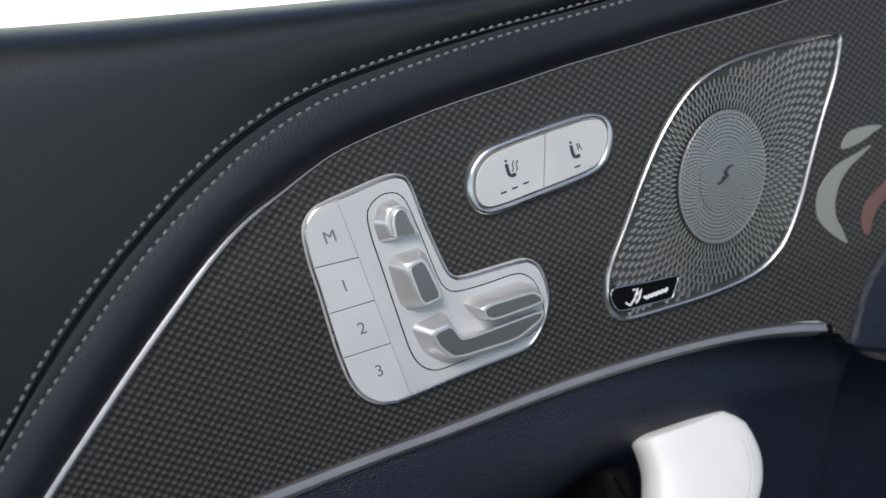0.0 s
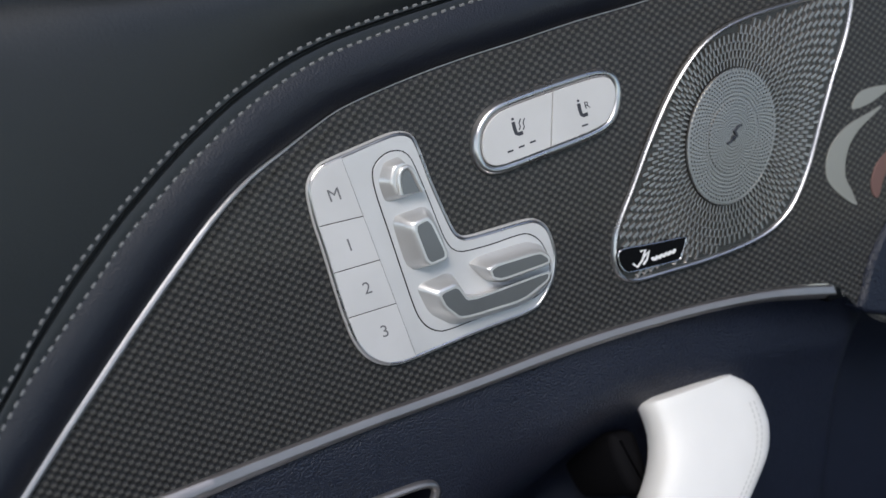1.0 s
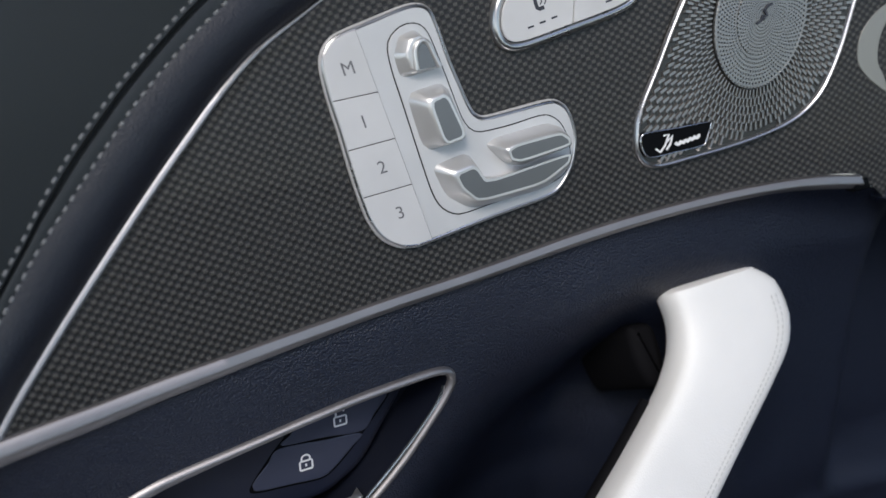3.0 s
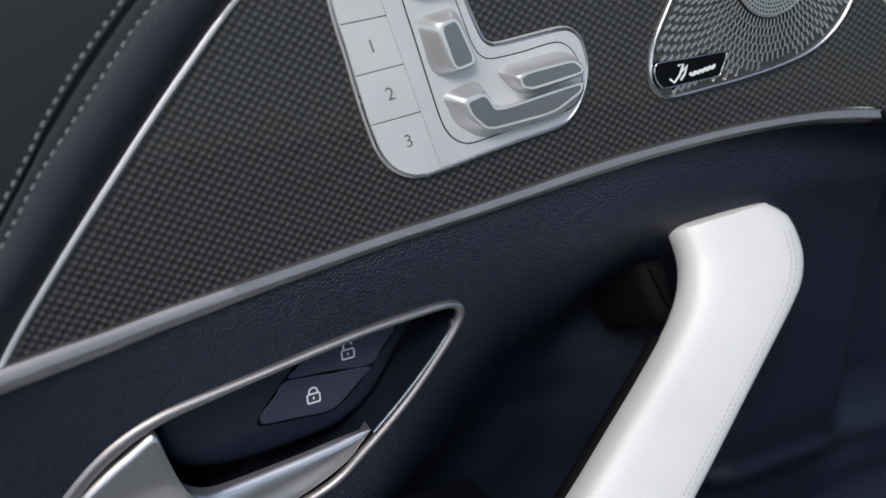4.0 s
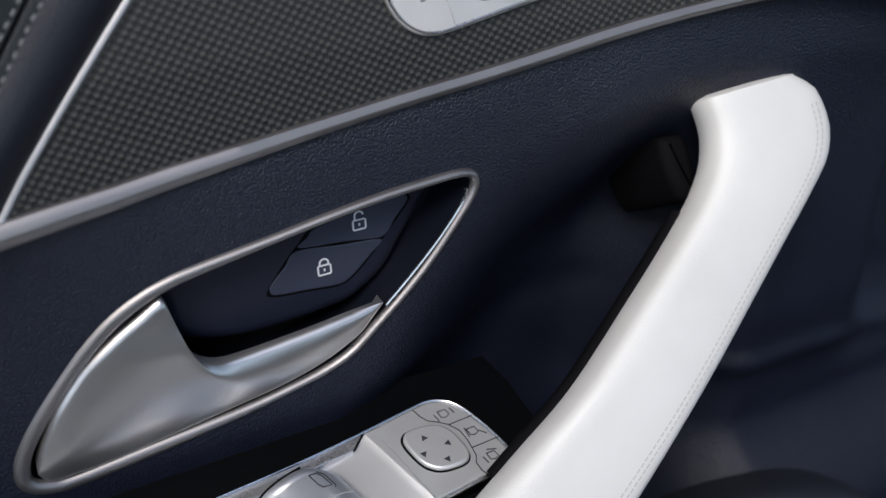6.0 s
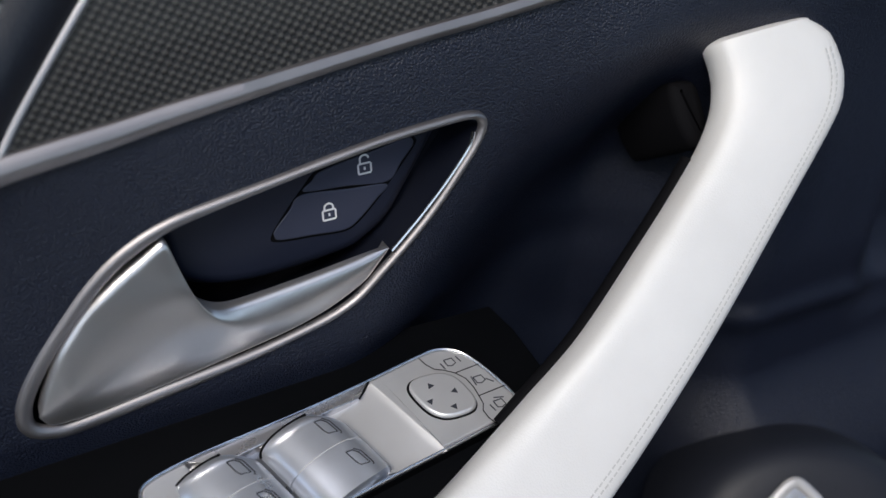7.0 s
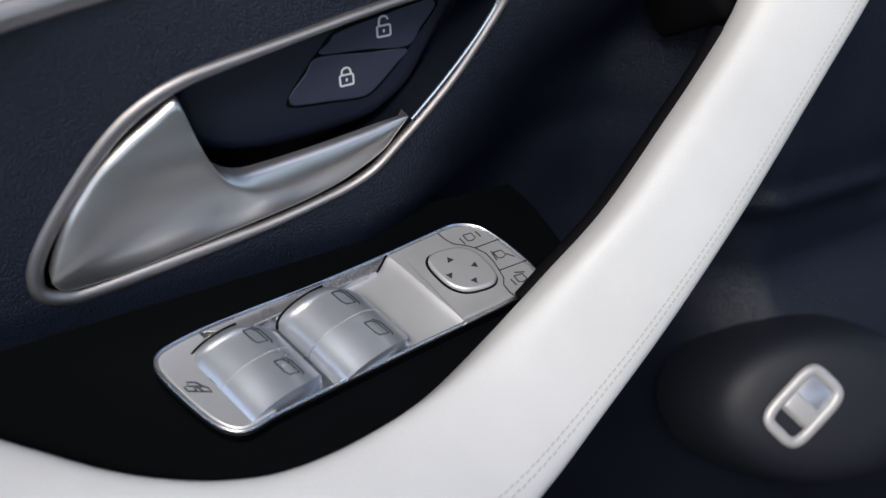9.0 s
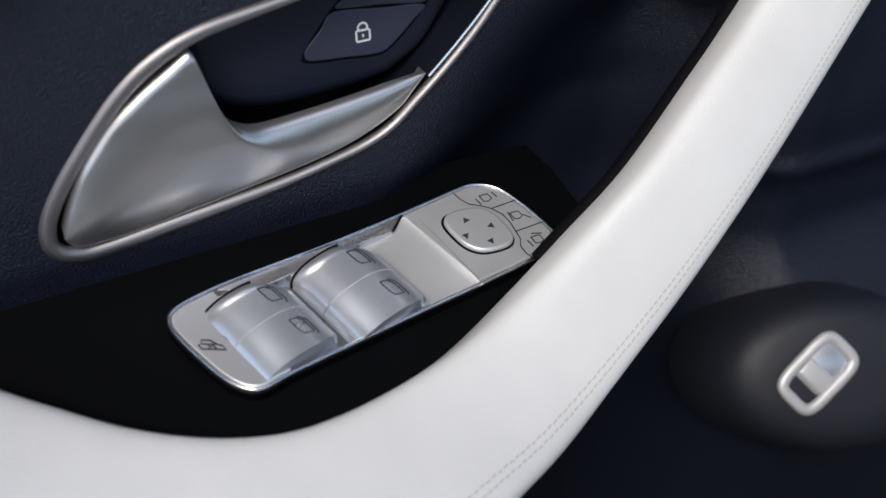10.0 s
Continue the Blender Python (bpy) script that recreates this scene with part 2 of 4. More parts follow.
def plate(points, h0, h1, r=1.0, n=96, steps=3, closed_curve=True, dish=0.0):
    """A plate with a rounded upper edge, from its outline."""
    loop = ccw(smooth_line([(*p, 0) for p in points], n, True) if closed_curve else [Vector((*p, 0)) for p in points])
    loop = [p for i, p in enumerate(loop) if (p - loop[i - 1]).length > 0.08]
    rows = [[V(p[0], p[1], h0) for p in loop]]
    for k in range(steps + 1):
        a = math.pi / 2 * k / steps
        rows.append([V(p[0], p[1], h1 - r + r * math.sin(a)) for p in inset(loop, r * (1 - math.cos(a)))])
    if dish:
        rows.append([V(p[0], p[1], h1 + dish) for p in inset(loop, r + abs(dish))])
    return rows_mesh(rows, True, False, True)


def rim(points, width, height, h0=0.0, n=140, sides=8, out=0.0):
    """A rounded frame that runs along a closed outline, with its outer edge on it."""
    loop = ccw(smooth_line([(*p, 0) for p in points], n, True))
    rows = []
    for k in range(sides + 1):
        a = math.pi * k / sides
        d = width / 2 * (1 - math.cos(a)) - out
        rows.append([V(p[0], p[1], h0 + height * math.sin(a)) for p in inset(loop, d)])
    return rows_mesh(rows, True)


def band(first, second, profile, n=120):
    """A strip between two lines; profile: (share of the way, height) from the first to the second."""
    a = smooth_line([(*p, 0) for p in first], n)
    b = smooth_line([(*p, 0) for p in second], n)
    return rows_mesh([[V(*p.lerp(q, s).xy, h) for p, q in zip(a, b)] for s, h in profile], False)


def tube(points, radius, n=60, sides=6, scale=0.001):
    line = [p * scale for p in smooth_line(points, n)]
    rows = []
    for i, p in enumerate(line):
        t = (line[min(i + 1, n - 1)] - line[max(i - 1, 0)]).normalized()
        x = t.cross(Vector((0.1, 0.2, 1))).normalized()
        y = t.cross(x)
        rows.append([p + (x * math.cos(2 * math.pi * k / sides) + y * math.sin(2 * math.pi * k / sides)) * radius * scale for k in range(sides)])
    return rows_mesh(rows, True, True, True)


def frustum(base, top, h0, h1, bevel=1.2, segments=3):
    """A knob: base and top outlines with the same corners, edges rounded."""
    bm = rows_mesh([[V(*p, h0) for p in base], [V(*p, h1) for p in top]], True, False, True)
    edges = [e for e in bm.edges if not e.is_boundary]
    bmesh.ops.bevel(bm, geom=edges, offset=bevel * 0.001, segments=segments, profile=0.5, affect="EDGES", clamp_overlap=True)
    return bm


def rounded(points, times=2, share=0.12):
    """A closed polygon with its corners cut round."""
    p = [Vector((*q, 0)) for q in points]
    for _ in range(times):
        p = [r for a, b in zip(p, p[1:] + p[:1]) for r in (a.lerp(b, share), a.lerp(b, 1 - share))]
    return p


def moulded(base, top, h0, h1):
    """A knob with sloping sides, rounded corners and a rounded upper edge."""
    a, b = rounded(base, 2, 0.14), rounded(top, 2, 0.14)
    rows = [[V(*p.lerp(q, s).xy, h0 + (h1 - h0) * h) for p, q in zip(a, b)] for s, h in ((0, 0), (0.35, 0.42), (0.72, 0.84), (0.82, 0.92), (0.91, 0.975), (1.0, 1.0))]
    return rows_mesh(rows, True, False, True)


def stroke(lines, width, h0=0.0, h1=0.25):
    """Printed lines: each a polyline in mm, given a width and a slight height."""
    bm = bmesh.new()
    for pts in lines:
        p = [Vector((*q, 0)) for q in pts]
        left, right = [], []
        for i, q in enumerate(p):
            t = (p[min(i + 1, len(p) - 1)] - p[max(i - 1, 0)]).normalized()
            o = Vector((-t[1], t[0], 0)) * width / 2
            left.append(q + o)
            right.append(q - o)
        rows = [[bm.verts.new(V(a[0], a[1], h)) for a in side] for side, h in ((left, h0), (left, h1), (right, h1), (right, h0))]
        for a, b in zip(rows, rows[1:]):
            for i in range(len(p) - 1):
                bm.faces.new((a[i], a[i + 1], b[i + 1], b[i]))
        bm.faces.new([r[0] for r in rows])
        bm.faces.new([r[-1] for r in rows][::-1])
    return bm


def letters(text, size, at, turn, h=0.1):
    """Text in the built-in font as a mesh, standing on a plane."""
    cu = bpy.data.curves.new("text", "FONT")
    cu.body, cu.size, cu.align_x, cu.align_y, cu.extrude = text, size * 0.001, "CENTER", "CENTER", 0.00012
    ob = bpy.data.objects.new("text", cu)
    me = bpy.data.meshes.new_from_object(ob)
    bm = bmesh.new()
    bm.from_mesh(me)
    bpy.data.objects.remove(ob)
    bpy.data.meshes.remove(me)
    shear = Matrix(((1, -0.10, 0, 0), (0, 1, 0, 0), (0, 0, 1, 0), (0, 0, 0, 1)))
    bm.transform(Matrix.Translation(V(*at, h)) @ pose(0, 0, 0, 0, 0, turn) @ shear)
    return bm


# ---- surroundings ----
def ground():
    bm = bmesh.new()
    bmesh.ops.create_grid(bm, x_segments=4, y_segments=4, size=60)
    m = grain(material("grey_floor", (0.16, 0.16, 0.155), 0.5), 40, 0.001, 0.1, "NOISE", 1.2)
    tagged(part("ground", bm, m, None, "plain grey floor outside the car"), "", "floor", "", "structure").location.z = -0.25


ground()


def backdrop():
    bm = bmesh.new()
    bm.faces.new([bm.verts.new(p) for p in ((-14, 9, -0.25), (14, 9, -0.25), (14, 9, 5), (-14, 9, 5))])
    m = material("pale_distance", (0.7, 0.74, 0.66), 0.9)
    bsdf(m).inputs["Emission Color"].default_value = (0.86, 0.93, 0.78, 1)
    bsdf(m).inputs["Emission Strength"].default_value = 0.8
    tagged(part("backdrop", bm, m, None, "bright hazy daylight outside the window"), "", "backdrop", "", "structure")


backdrop()


def closing_walls():
    # unseen dark roof, floor and low walls, added to block and shape light
    lining = grain(material("dark_blocker", (0.03, 0.03, 0.032), 0.9), 300, 0.0005, 0.05, "NOISE")
    for name, lo, hi, label, category in (("ceiling", (-1.7, -1.7, 1.5), (-0.75, 0.50, 1.56), "unseen dark roof panel, added to block light", "ceiling"),
                                          ("ceiling_front", (0.7, -1.7, 1.5), (1.5, 0.50, 1.56), "unseen dark roof panel, added to block light", "ceiling"),
                                          ("ceiling_side", (-0.75, 0.12, 1.5), (0.7, 0.50, 1.56), "unseen dark panel beside the roof opening, added to block light", "ceiling"),
                                          ("ceiling_rear", (-0.75, -1.7, 1.5), (0.7, -0.85, 1.56), "unseen dark panel beside the roof opening, added to block light", "ceiling"),
                                          ("wall_shade", (-0.8, -0.46, 0.12), (0.9, -0.40, 0.72), "unseen dark panel, added to shade the lower door", "wall"),
                                          ("floor", (-1.7, -1.7, 0.06), (1.5, 0.46, 0.12), "unseen dark floor, added to block light", "floor"),
                                          ("wall_south", (-1.7, -1.76, 0.12), (1.5, -1.7, 0.95), "unseen low dark wall behind the camera, added to block light", "wall"),
                                          ("wall_west", (-1.76, -1.7, 0.12), (-1.7, 0.46, 1.0), "unseen dark wall at the rear, added to block light", "wall"),
                                          ("wall_east", (1.5, -1.7, 0.12), (1.56, 0.46, 0.85), "unseen low dark wall at the front, added to block light", "wall")):
        bm = bmesh.new()
        bmesh.ops.create_cube(bm, size=1)
        size, mid = Vector(hi) - Vector(lo), (Vector(hi) + Vector(lo)) / 2
        bm.transform(Matrix.Translation(mid) @ Matrix.Diagonal((*size, 1)))
        tagged(part(name, bm, lining, None, label, False), "", category, "", "structure")


closing_walls()

# ---- door panel ----
TRIM_EDGE = [(-214, -91), (-207.8, -83.1), (-196.3, -68), (-179, -47.5), (-165.1, -31.5), (-148.3, -12.7), (-131.1, 6.3), (-113.4, 25), (-95.9, 42.6), (-78.1, 57.1), (-58.6, 68.6),
             (-43.9, 76.9), (-29.4, 83.9), (0.4, 93.2), (31, 100.9), (62.5, 107.5), (95, 114.7), (128.2, 120.9), (162.1, 127.7), (196.5, 133.8), (250, 144), (320, 158)]
STRIP_TOP = [(-214, -84.5), (-203.8, -83.4), (-186.8, -81.6), (-164.7, -79.4), (-141.1, -76.5), (-116.7, -74), (-91, -71.2), (-64.3, -68.2), (-36.3, -64.9),
             (8, -60), (38.4, -55.8), (69.5, -51), (101.1, -47), (133.3, -44), (165.8, -41.6), (198.6, -40.6), (223, -41.4), (245, -44.2)]
STRIP_LOW = [(-217, -96.5), (-207.7, -95), (-189.1, -92.8), (-166.8, -90.2), (-142.9, -86.6), (-118.2, -83.3), (-92.2, -79.6), (-65.3, -76), (-37.1, -72.3),
             (7.4, -67.2), (37.9, -63), (69.2, -58.3), (101, -54), (133.2, -50.6), (165.9, -48.2), (198.8, -47.6), (223, -49.6), (247, -52.5)]
SEAM_LOW = [(-245, -95), (-212, -56), (-188.1, -24.5), (-178.6, -11.8), (-165.1, 3.5), (-152.8, 17.5), (-143.1, 28.2), (-135.3, 37), (-124.7, 47.3), (-111.3, 59.5), (-99.5, 69), (-85.1, 80),
            (-74, 88), (-56.4, 97.9), (-42.1, 104.5), (-28, 109.6), (1, 117.6), (31.1, 125.2), (62.2, 131.9), (94, 137.8), (126.7, 143.9), (230, 164), (320, 182)]
SEAM_HIGH = [(-250, -80), (-212, -43), (-184.6, -8.7), (-173.6, 7), (-158.5, 26), (-145.4, 40), (-134.8, 50.7), (-124.3, 60.4), (-112.7, 70.7), (-100.3, 80.9), (-84, 92.5), (-67.4, 102.1),
             (-55.2, 108.2), (-41, 113.7), (-27.1, 118), (1.8, 125.1), (31.7, 131.4), (62.6, 137.2), (94.4, 142.7), (150, 153), (225, 168), (320, 188)]
SILL = [(-460, -148), (-440, 2), (-400, 112), (-330, 144.5), (-240, 147.5), (-166, 149.5), (-99, 152.5), (-33, 155.5), (30, 159.5), (120, 168.5), (230, 184.5), (350, 207)]


def door_panel():
    door = root("door_panel", TRIM, "dark leather car door panel with pale double stitching", "door panel")
    # padded roll beside the woven trim, the sewn groove, and the upper panel that turns over into the window sill
    part("padded_roll", band(TRIM_EDGE, SEAM_LOW, [(-0.03, -6), (0.0, 0.5), (0.12, 3.6), (0.35, 6.6), (0.6, 7.2), (0.85, 6.0), (1.0, 5.0)]), ROLL, door, "smooth navy leather roll")
    part("seam", band(SEAM_LOW, SEAM_HIGH, [(0, 5.0), (0.3, 5.2), (0.54, 4.8), (0.62, 3.4), (0.66, 2.0), (0.70, 2.0), (0.74, 3.6), (0.84, 5.0), (1, 5.0)]), BLACKLEATHER, door)
    part("upper_panel", band(SEAM_HIGH, SILL, [(0, 5), (0.08, 7), (0.25, 9), (0.45, 8), (0.62, 4), (0.76, -3), (0.88, -13), (0.96, -24), (1.0, -34), (1.01, -64), (1.0, -95)]), BLACKLEATHER, door, "matt black grained leather upper panel")
    for name, line in (("stitching", SEAM_LOW), ("stitching", SEAM_HIGH)):
        bm = bmesh.new()
        pts = smooth_line([(*p, 0) for p in line], 133)
        for i in range(0, 132):
            a, b = pts[i], pts[i].lerp(pts[i + 1], 0.72)
            t = (b - a).normalized()
            o = Vector((-t[1], t[0], 0)) * 0.68
            ring = []
            for q, h in ((a, 4.6), (a.lerp(b, 0.25), 5.7), (a.lerp(b, 0.75), 5.7), (b, 4.6)):
                ring.append([bm.verts.new(V(*(q + o).xy, h - 0.3)), bm.verts.new(V(*q.xy, h)), bm.verts.new(V(*(q - o).xy, h - 0.3))])
            for r, s in zip(ring, ring[1:]):
                for k in range(2):
                    bm.faces.new((r[k], r[k + 1], s[k + 1], s[k]))
        tagged(part(name, bm, THREAD, door, "pale grey running stitches"), kind="stuff")
    # metal strip along the trim; the pale strip paints light on its woven edge
    part("edge_glint", band(TRIM_EDGE, [(u + 0.3 + 2.3 * step(12, 7, i), v - 0.7 - 1.3 * step(12, 7, i)) for i, (u, v) in enumerate(TRIM_EDGE)],
                           [(0, -1), (0.0, 0.8), (0.3, 1.5), (0.7, 1.5), (1, 0.2)]), EDGE, door, "thin pale strip for light caught on the woven edge")
    part("chrome_strip", band(STRIP_TOP, STRIP_LOW, [(0, -2), (0.0, 0.4), (0.05, 1.6), (0.12, 2.4), (0.52, 3.3), (0.60, 3.4), (0.66, 3.2), (0.93, 1.6), (1.0, 0.6), (1.0, -2)]), STRIP, door, "satin chrome strip")
    part("strip_cap", plate([(240, -47.4), (250, -46.5), (252, -52.4), (241, -53.6)], -4, 2.9, 1.2, 4, 3, False), PLASTIC, door, "small dark end cap")
    part("window_seal", band(SILL[2:], [(u, v + 3) for u, v in SILL[2:]], [(0, -86), (0.0, -70), (1, -70), (1, -95)]), RUBBER, door)
    return door


DOOR = door_panel()


def trim_panel():
    trim = root("trim_panel", TRIM, "dark grey woven trim panel on the car door", "trim panel")
    a = smooth_line([(*p, 0) for p in TRIM_EDGE], 150)
    b = smooth_line([(*p, 0) for p in STRIP_TOP] + [(256, -53, 0), (280, -72, 0), (318, -84, 0)], 150)
    rows = [[V(*p.lerp(q, s).xy, 0.0) for p, q in zip(a, b)] for s in [k / 24 for k in range(25)]]
    edge = [[V(*p.lerp(q, s).xy, h) for p, q in zip(a, b)] for s, h in ((-0.004, -5), (-0.002, -1.2), (0.002, 0.3), (0.008, 0.7))]
    rows = edge + rows[1:]
    part("panel", rows_mesh(rows, False), WEAVE, trim)
    # reflections on the weave, painted as thin coloured plates
    part("painted_reflection", plate([(284.4, 54.5), (272.1, 50.7), (258.2, 45.1), (248, 36.1), (243.9, 26.5), (244.7, 16.3), (252.9, 7), (264.7, -0.7), (261.7, 7.9), (257.1, 17.8), (258.9, 30.8), (266.8, 42.1)], -1, 0.5, 0.3), REFLECTION, trim, "pale curved painted reflection")
    part("painted_reflection", plate([(262.8, 54.6), (267.6, 63.2), (280.2, 66), (292.4, 65.3), (286.4, 62), (274.8, 56.5)], -1, 0.5, 0.3), REFLECTION, trim, "pale slim painted reflection")
    part("painted_reflection", plate([(300, 36), (285.2, 26.7), (278.6, 20.3), (275.3, 11.4), (276.8, 3.9), (280.6, 2.4), (284, 11.3), (288.8, 19), (300, 26)], -1, 0.5, 0.3), WARMREFLECTION, trim, "warm red curved painted reflection")
    part("end_panel", plate([(320, 50), (304, 10), (292.7, -6.6), (283.8, -15.9), (275.7, -27.4), (270.1, -39.3), (266.3, -52.5), (264, -62), (280, -68), (340, -80), (400, -80), (400, 50)], -12, 3.0, 3.0), NAVY, trim, "navy leather end panel with a rounded edge")
    return trim


trim_panel()


def inside(loop, x, y):
    hit = False
    for a, b in zip(loop, loop[1:] + loop[:1]):
        if (a[1] > y) != (b[1] > y) and x < (b[0] - a[0]) * (y - a[1]) / (b[1] - a[1]) + a[0]:
            hit = not hit
    return hit


BEZEL = [(41.2, 27.1), (47.4, 25.1), (50.2, 20.1), (48.4, 13.2), (41.8, 3.2), (25.2, -17.2), (10, -32.6), (-7, -47.4), (-20.5, -58.4), (-34, -64.6), (-51.9, -69.2), (-79.7, -75), (-120.3, -80.9), (-158.6, -85.1), (-170.4, -84), (-178, -80.5),
         (-182, -74.2), (-181.5, -65.2), (-177.5, -55.4), (-169.1, -43), (-157.4, -29), (-142.6, -13.2), (-129.3, -2.4), (-116, 4.8), (-103.9, 9), (-91.5, 11.5), (-54.2, 16.9), (-27.8, 21), (-0.6, 24.6), (27.4, 26.8)]


def lower_height(u, v):
    """How far the lower door panel stands out (mm) from its plane."""
    d = (u - 125) * 0.805 - (v - 20) * 0.593
    hollow = -80 * step(-60, 80, d) * step(250, 150, u) * step(75, -60, v)
    pocket = 50 * step(-205, -290, v) * step(150, 260, u)
    ridge = 5 * math.exp(-((v + 158 + 0.0006 * (u - 250) ** 2) / 10) ** 2) * step(150, 230, u)
    away = -26 * step(325, 362, u) * step(-200, -120, v)
    under = -6 * step(-80, -115, v) * step(210, 130, u)
    return hollow + pocket + ridge + away + under


def lower_panel():
    to_lower = LOWER.inverted() @ TRIM
    top = [to_lower @ V(u, v, bend(u)) * 1000 for u, v in [(-420, -132), (-300, -108)] + STRIP_LOW + [(300, -60), (400, -78), (580, -88)]]
    nu, nv = 340, 250
    edge = smooth_line(top, nu)
    hole = ccw(inset(ccw(smooth_line([(*p, 0) for p in BEZEL], 120, True)), 3.5))
    bm = bmesh.new()
    grid = []
    for i, p in enumerate(edge):
        col = []
        for j in range(nv + 1):
            s = j / nv
            v = p[1] + (-575 - p[1]) * s
            near = math.exp(-(p[1] - v) / 22)
            roll = 9 * step(0, 42, p[1] - v) * step(-190, -110, v) * step(75, 140, p[0])
            col.append(Vector((p[0], v, lower_height(p[0], v) * (1 - near) + roll + p[2] * near - 2.0 * near)))
        grid.append(col)
    verts = [[bm.verts.new(q * 0.001) for q in col] for col in grid]
    for i in range(nu - 1):
        for j in range(nv):
            c = (grid[i][j] + grid[i + 1][j + 1]) / 2
            if not (-190 < c[0] < 55 and -90 < c[1] < 30 and inside(hole, c[0], c[1])):
                bm.faces.new((verts[i][j], verts[i + 1][j], verts[i + 1][j + 1], verts[i][j + 1]))
    part("lower_panel", bm, NAVY, DOOR, "navy grained leather lower panel", True, TRIM.inverted() @ LOWER)


lower_panel()


# ---- inner door handle with lock keys ----
def door_handle():
    th = root("door_handle", LOWER, "satin chrome inner door handle in a dark recess with lock keys", "door handle")
    loop = ccw(smooth_line([(*p, 0) for p in BEZEL], 200, True))
    wide = [4.6 + 3.0 * step(-40, -140, p[0]) for p in loop]
    far = inset(loop, 1.0)
    rows = []
    for k in range(11):
        a = math.pi * k / 10
        rows.append([V(p[0] + (q[0] - p[0]) * (w / 2 * (1 - math.cos(a)) - 0.4), p[1] + (q[1] - p[1]) * (w / 2 * (1 - math.cos(a)) - 0.4), -1.5 + 3.6 * math.sin(a)) for p, q, w in zip(loop, far, wide)])
    part("bezel", rows_mesh(rows, True), STRIP, th, "rounded satin metal frame")
    # this tube stands in for the highlight on the frame's inner chamfer
    part("edge_highlight", tube([(-2.4, -35.6, 0.2), (12, -22.4, 0.2), (25.4, -8.8, 0.2), (35.2, 2.4, 0.1), (41.4, 10.6, -0.2), (43.4, 16.5, -0.6)], 1.0, 60, 8), CHROME, th, "thin chrome line for the highlight on the frame")
    loop = ccw(inset(ccw(smooth_line([(*p, 0) for p in BEZEL], 140, True)), 3.6))
    deep = [1 + 0.7 * step(-60, -108, p[0]) + 0.5 * step(-30, -50, p[1]) for p in loop]
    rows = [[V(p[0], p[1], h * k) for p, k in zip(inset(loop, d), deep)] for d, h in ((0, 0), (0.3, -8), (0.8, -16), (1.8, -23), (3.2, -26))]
    part("cup", rows_mesh(rows, True, False, True), CUP, th, "dark blue plastic recess, darkened for the shade inside")
    # the raised bed of the lock keys, rounded off towards the frame
    bed = [(-104, 6), (-106, -12), (-100, -34), (-70, -44), (-22, -42), (-6, -36), (6, -27), (17, -11), (27, 4), (34, 15), (36, 20), (25, 21), (0, 19), (-28, 15), (-60, 10.5)]
    part("key_bed", plate(bed, -30, -17.4, 7.0, 120, 8), BED, th, "dark blue plastic bed, coloured lighter as lit")
    # the lever: a fin that runs into a bar, softly bowed, with rolled edges
    upper = [(-172.5, -70), (-171.6, -64.4), (-166.1, -52.6), (-157.3, -38.5), (-145, -24.8), (-131.3, -14.4), (-117.8, -6.2), (-109, -0.8), (-105.8, -0.9), (-103.8, -7.5), (-102.5, -19.4), (-100, -29.2),
             (-95.3, -35.8), (-87.3, -40.3), (-75.4, -41), (-45.1, -38.7), (-19.2, -35.8), (-3.6, -34.4)]
    lower = [(-172.5, -70), (-169.8, -75.3), (-163.7, -77.2), (-144.5, -76.6), (-119.3, -73.8), (-93.3, -70.4), (-65.4, -66.2), (-47.3, -62.4), (-32.3, -57.4), (-16.4, -49.3), (-9, -41.6), (-4.6, -36), (-3.6, -34.4)]
    n = 200
    a, b = smooth_line([(*p, 0) for p in upper], n), smooth_line([(*p, 0) for p in lower], n)

    def fall(x, r):
        return 1 - (1 - (1 - min(x / r, 1)) ** 2) ** 0.5

    rows = [[V(*p.xy, -4) for p in a]]
    for k in range(41):
        s = 0.5 - 0.5 * math.cos(math.pi * k / 40)
        row = []
        for p, q in zip(a, b):
            w = (q - p).length
            m = p.lerp(q, s)
            h = 2.2 - 0.016 * (m[0] + 170) - (3.2 * fall(s * w, 4.0) + 2.2 * fall((1 - s) * w, 3.0)) * min(w / 12, 1) + 3.4 * math.sin(math.pi * s) * min(w / 34, 1)
            row.append(V(m[0], m[1], h))
        rows.append(row)
    rows.append([V(*p.xy, -9) for p in b])
    part("lever", rows_mesh(rows, False), LEVER, th, "satin chrome pull lever")
    key1 = part("key", plate([(-37.8, -2.4), (-33.5, 2), (-28, 6.2), (-5, 10.0), (15, 13.0), (18.6, 11.6), (18.4, 8.2), (12, 1), (4.6, -7.4), (-16, -4.8)], -19, -16.6, 0.6, 120), BLUEPLASTIC, th, "dark blue unlock key")
    key2 = part("key", plate([(-54.6, -21.2), (-53.6, -18.2), (-46, -10.5), (-39.2, -3.8), (-16, -6.4), (4.0, -8.9), (-2.1, -15.6), (-12.6, -24.8), (-19.9, -27.8), (-36, -26.2), (-52, -24.4)], -19, -16.6, 0.6, 120), BLUEPLASTIC, th, "dark blue lock key")
    part("key_gap", plate([(-56, -21.6), (-47, -9.6), (-38.6, -0.6), (-29, 7.4), (-5, 11.2), (16, 14.2), (20, 12), (19.6, 7.8), (5.8, -8.2), (-1, -16), (-12, -25.8), (-20, -28.9), (-36, -27.4), (-53, -25.5)], -19.5, -17.1, 0.1, 140, 1), GAP, th)
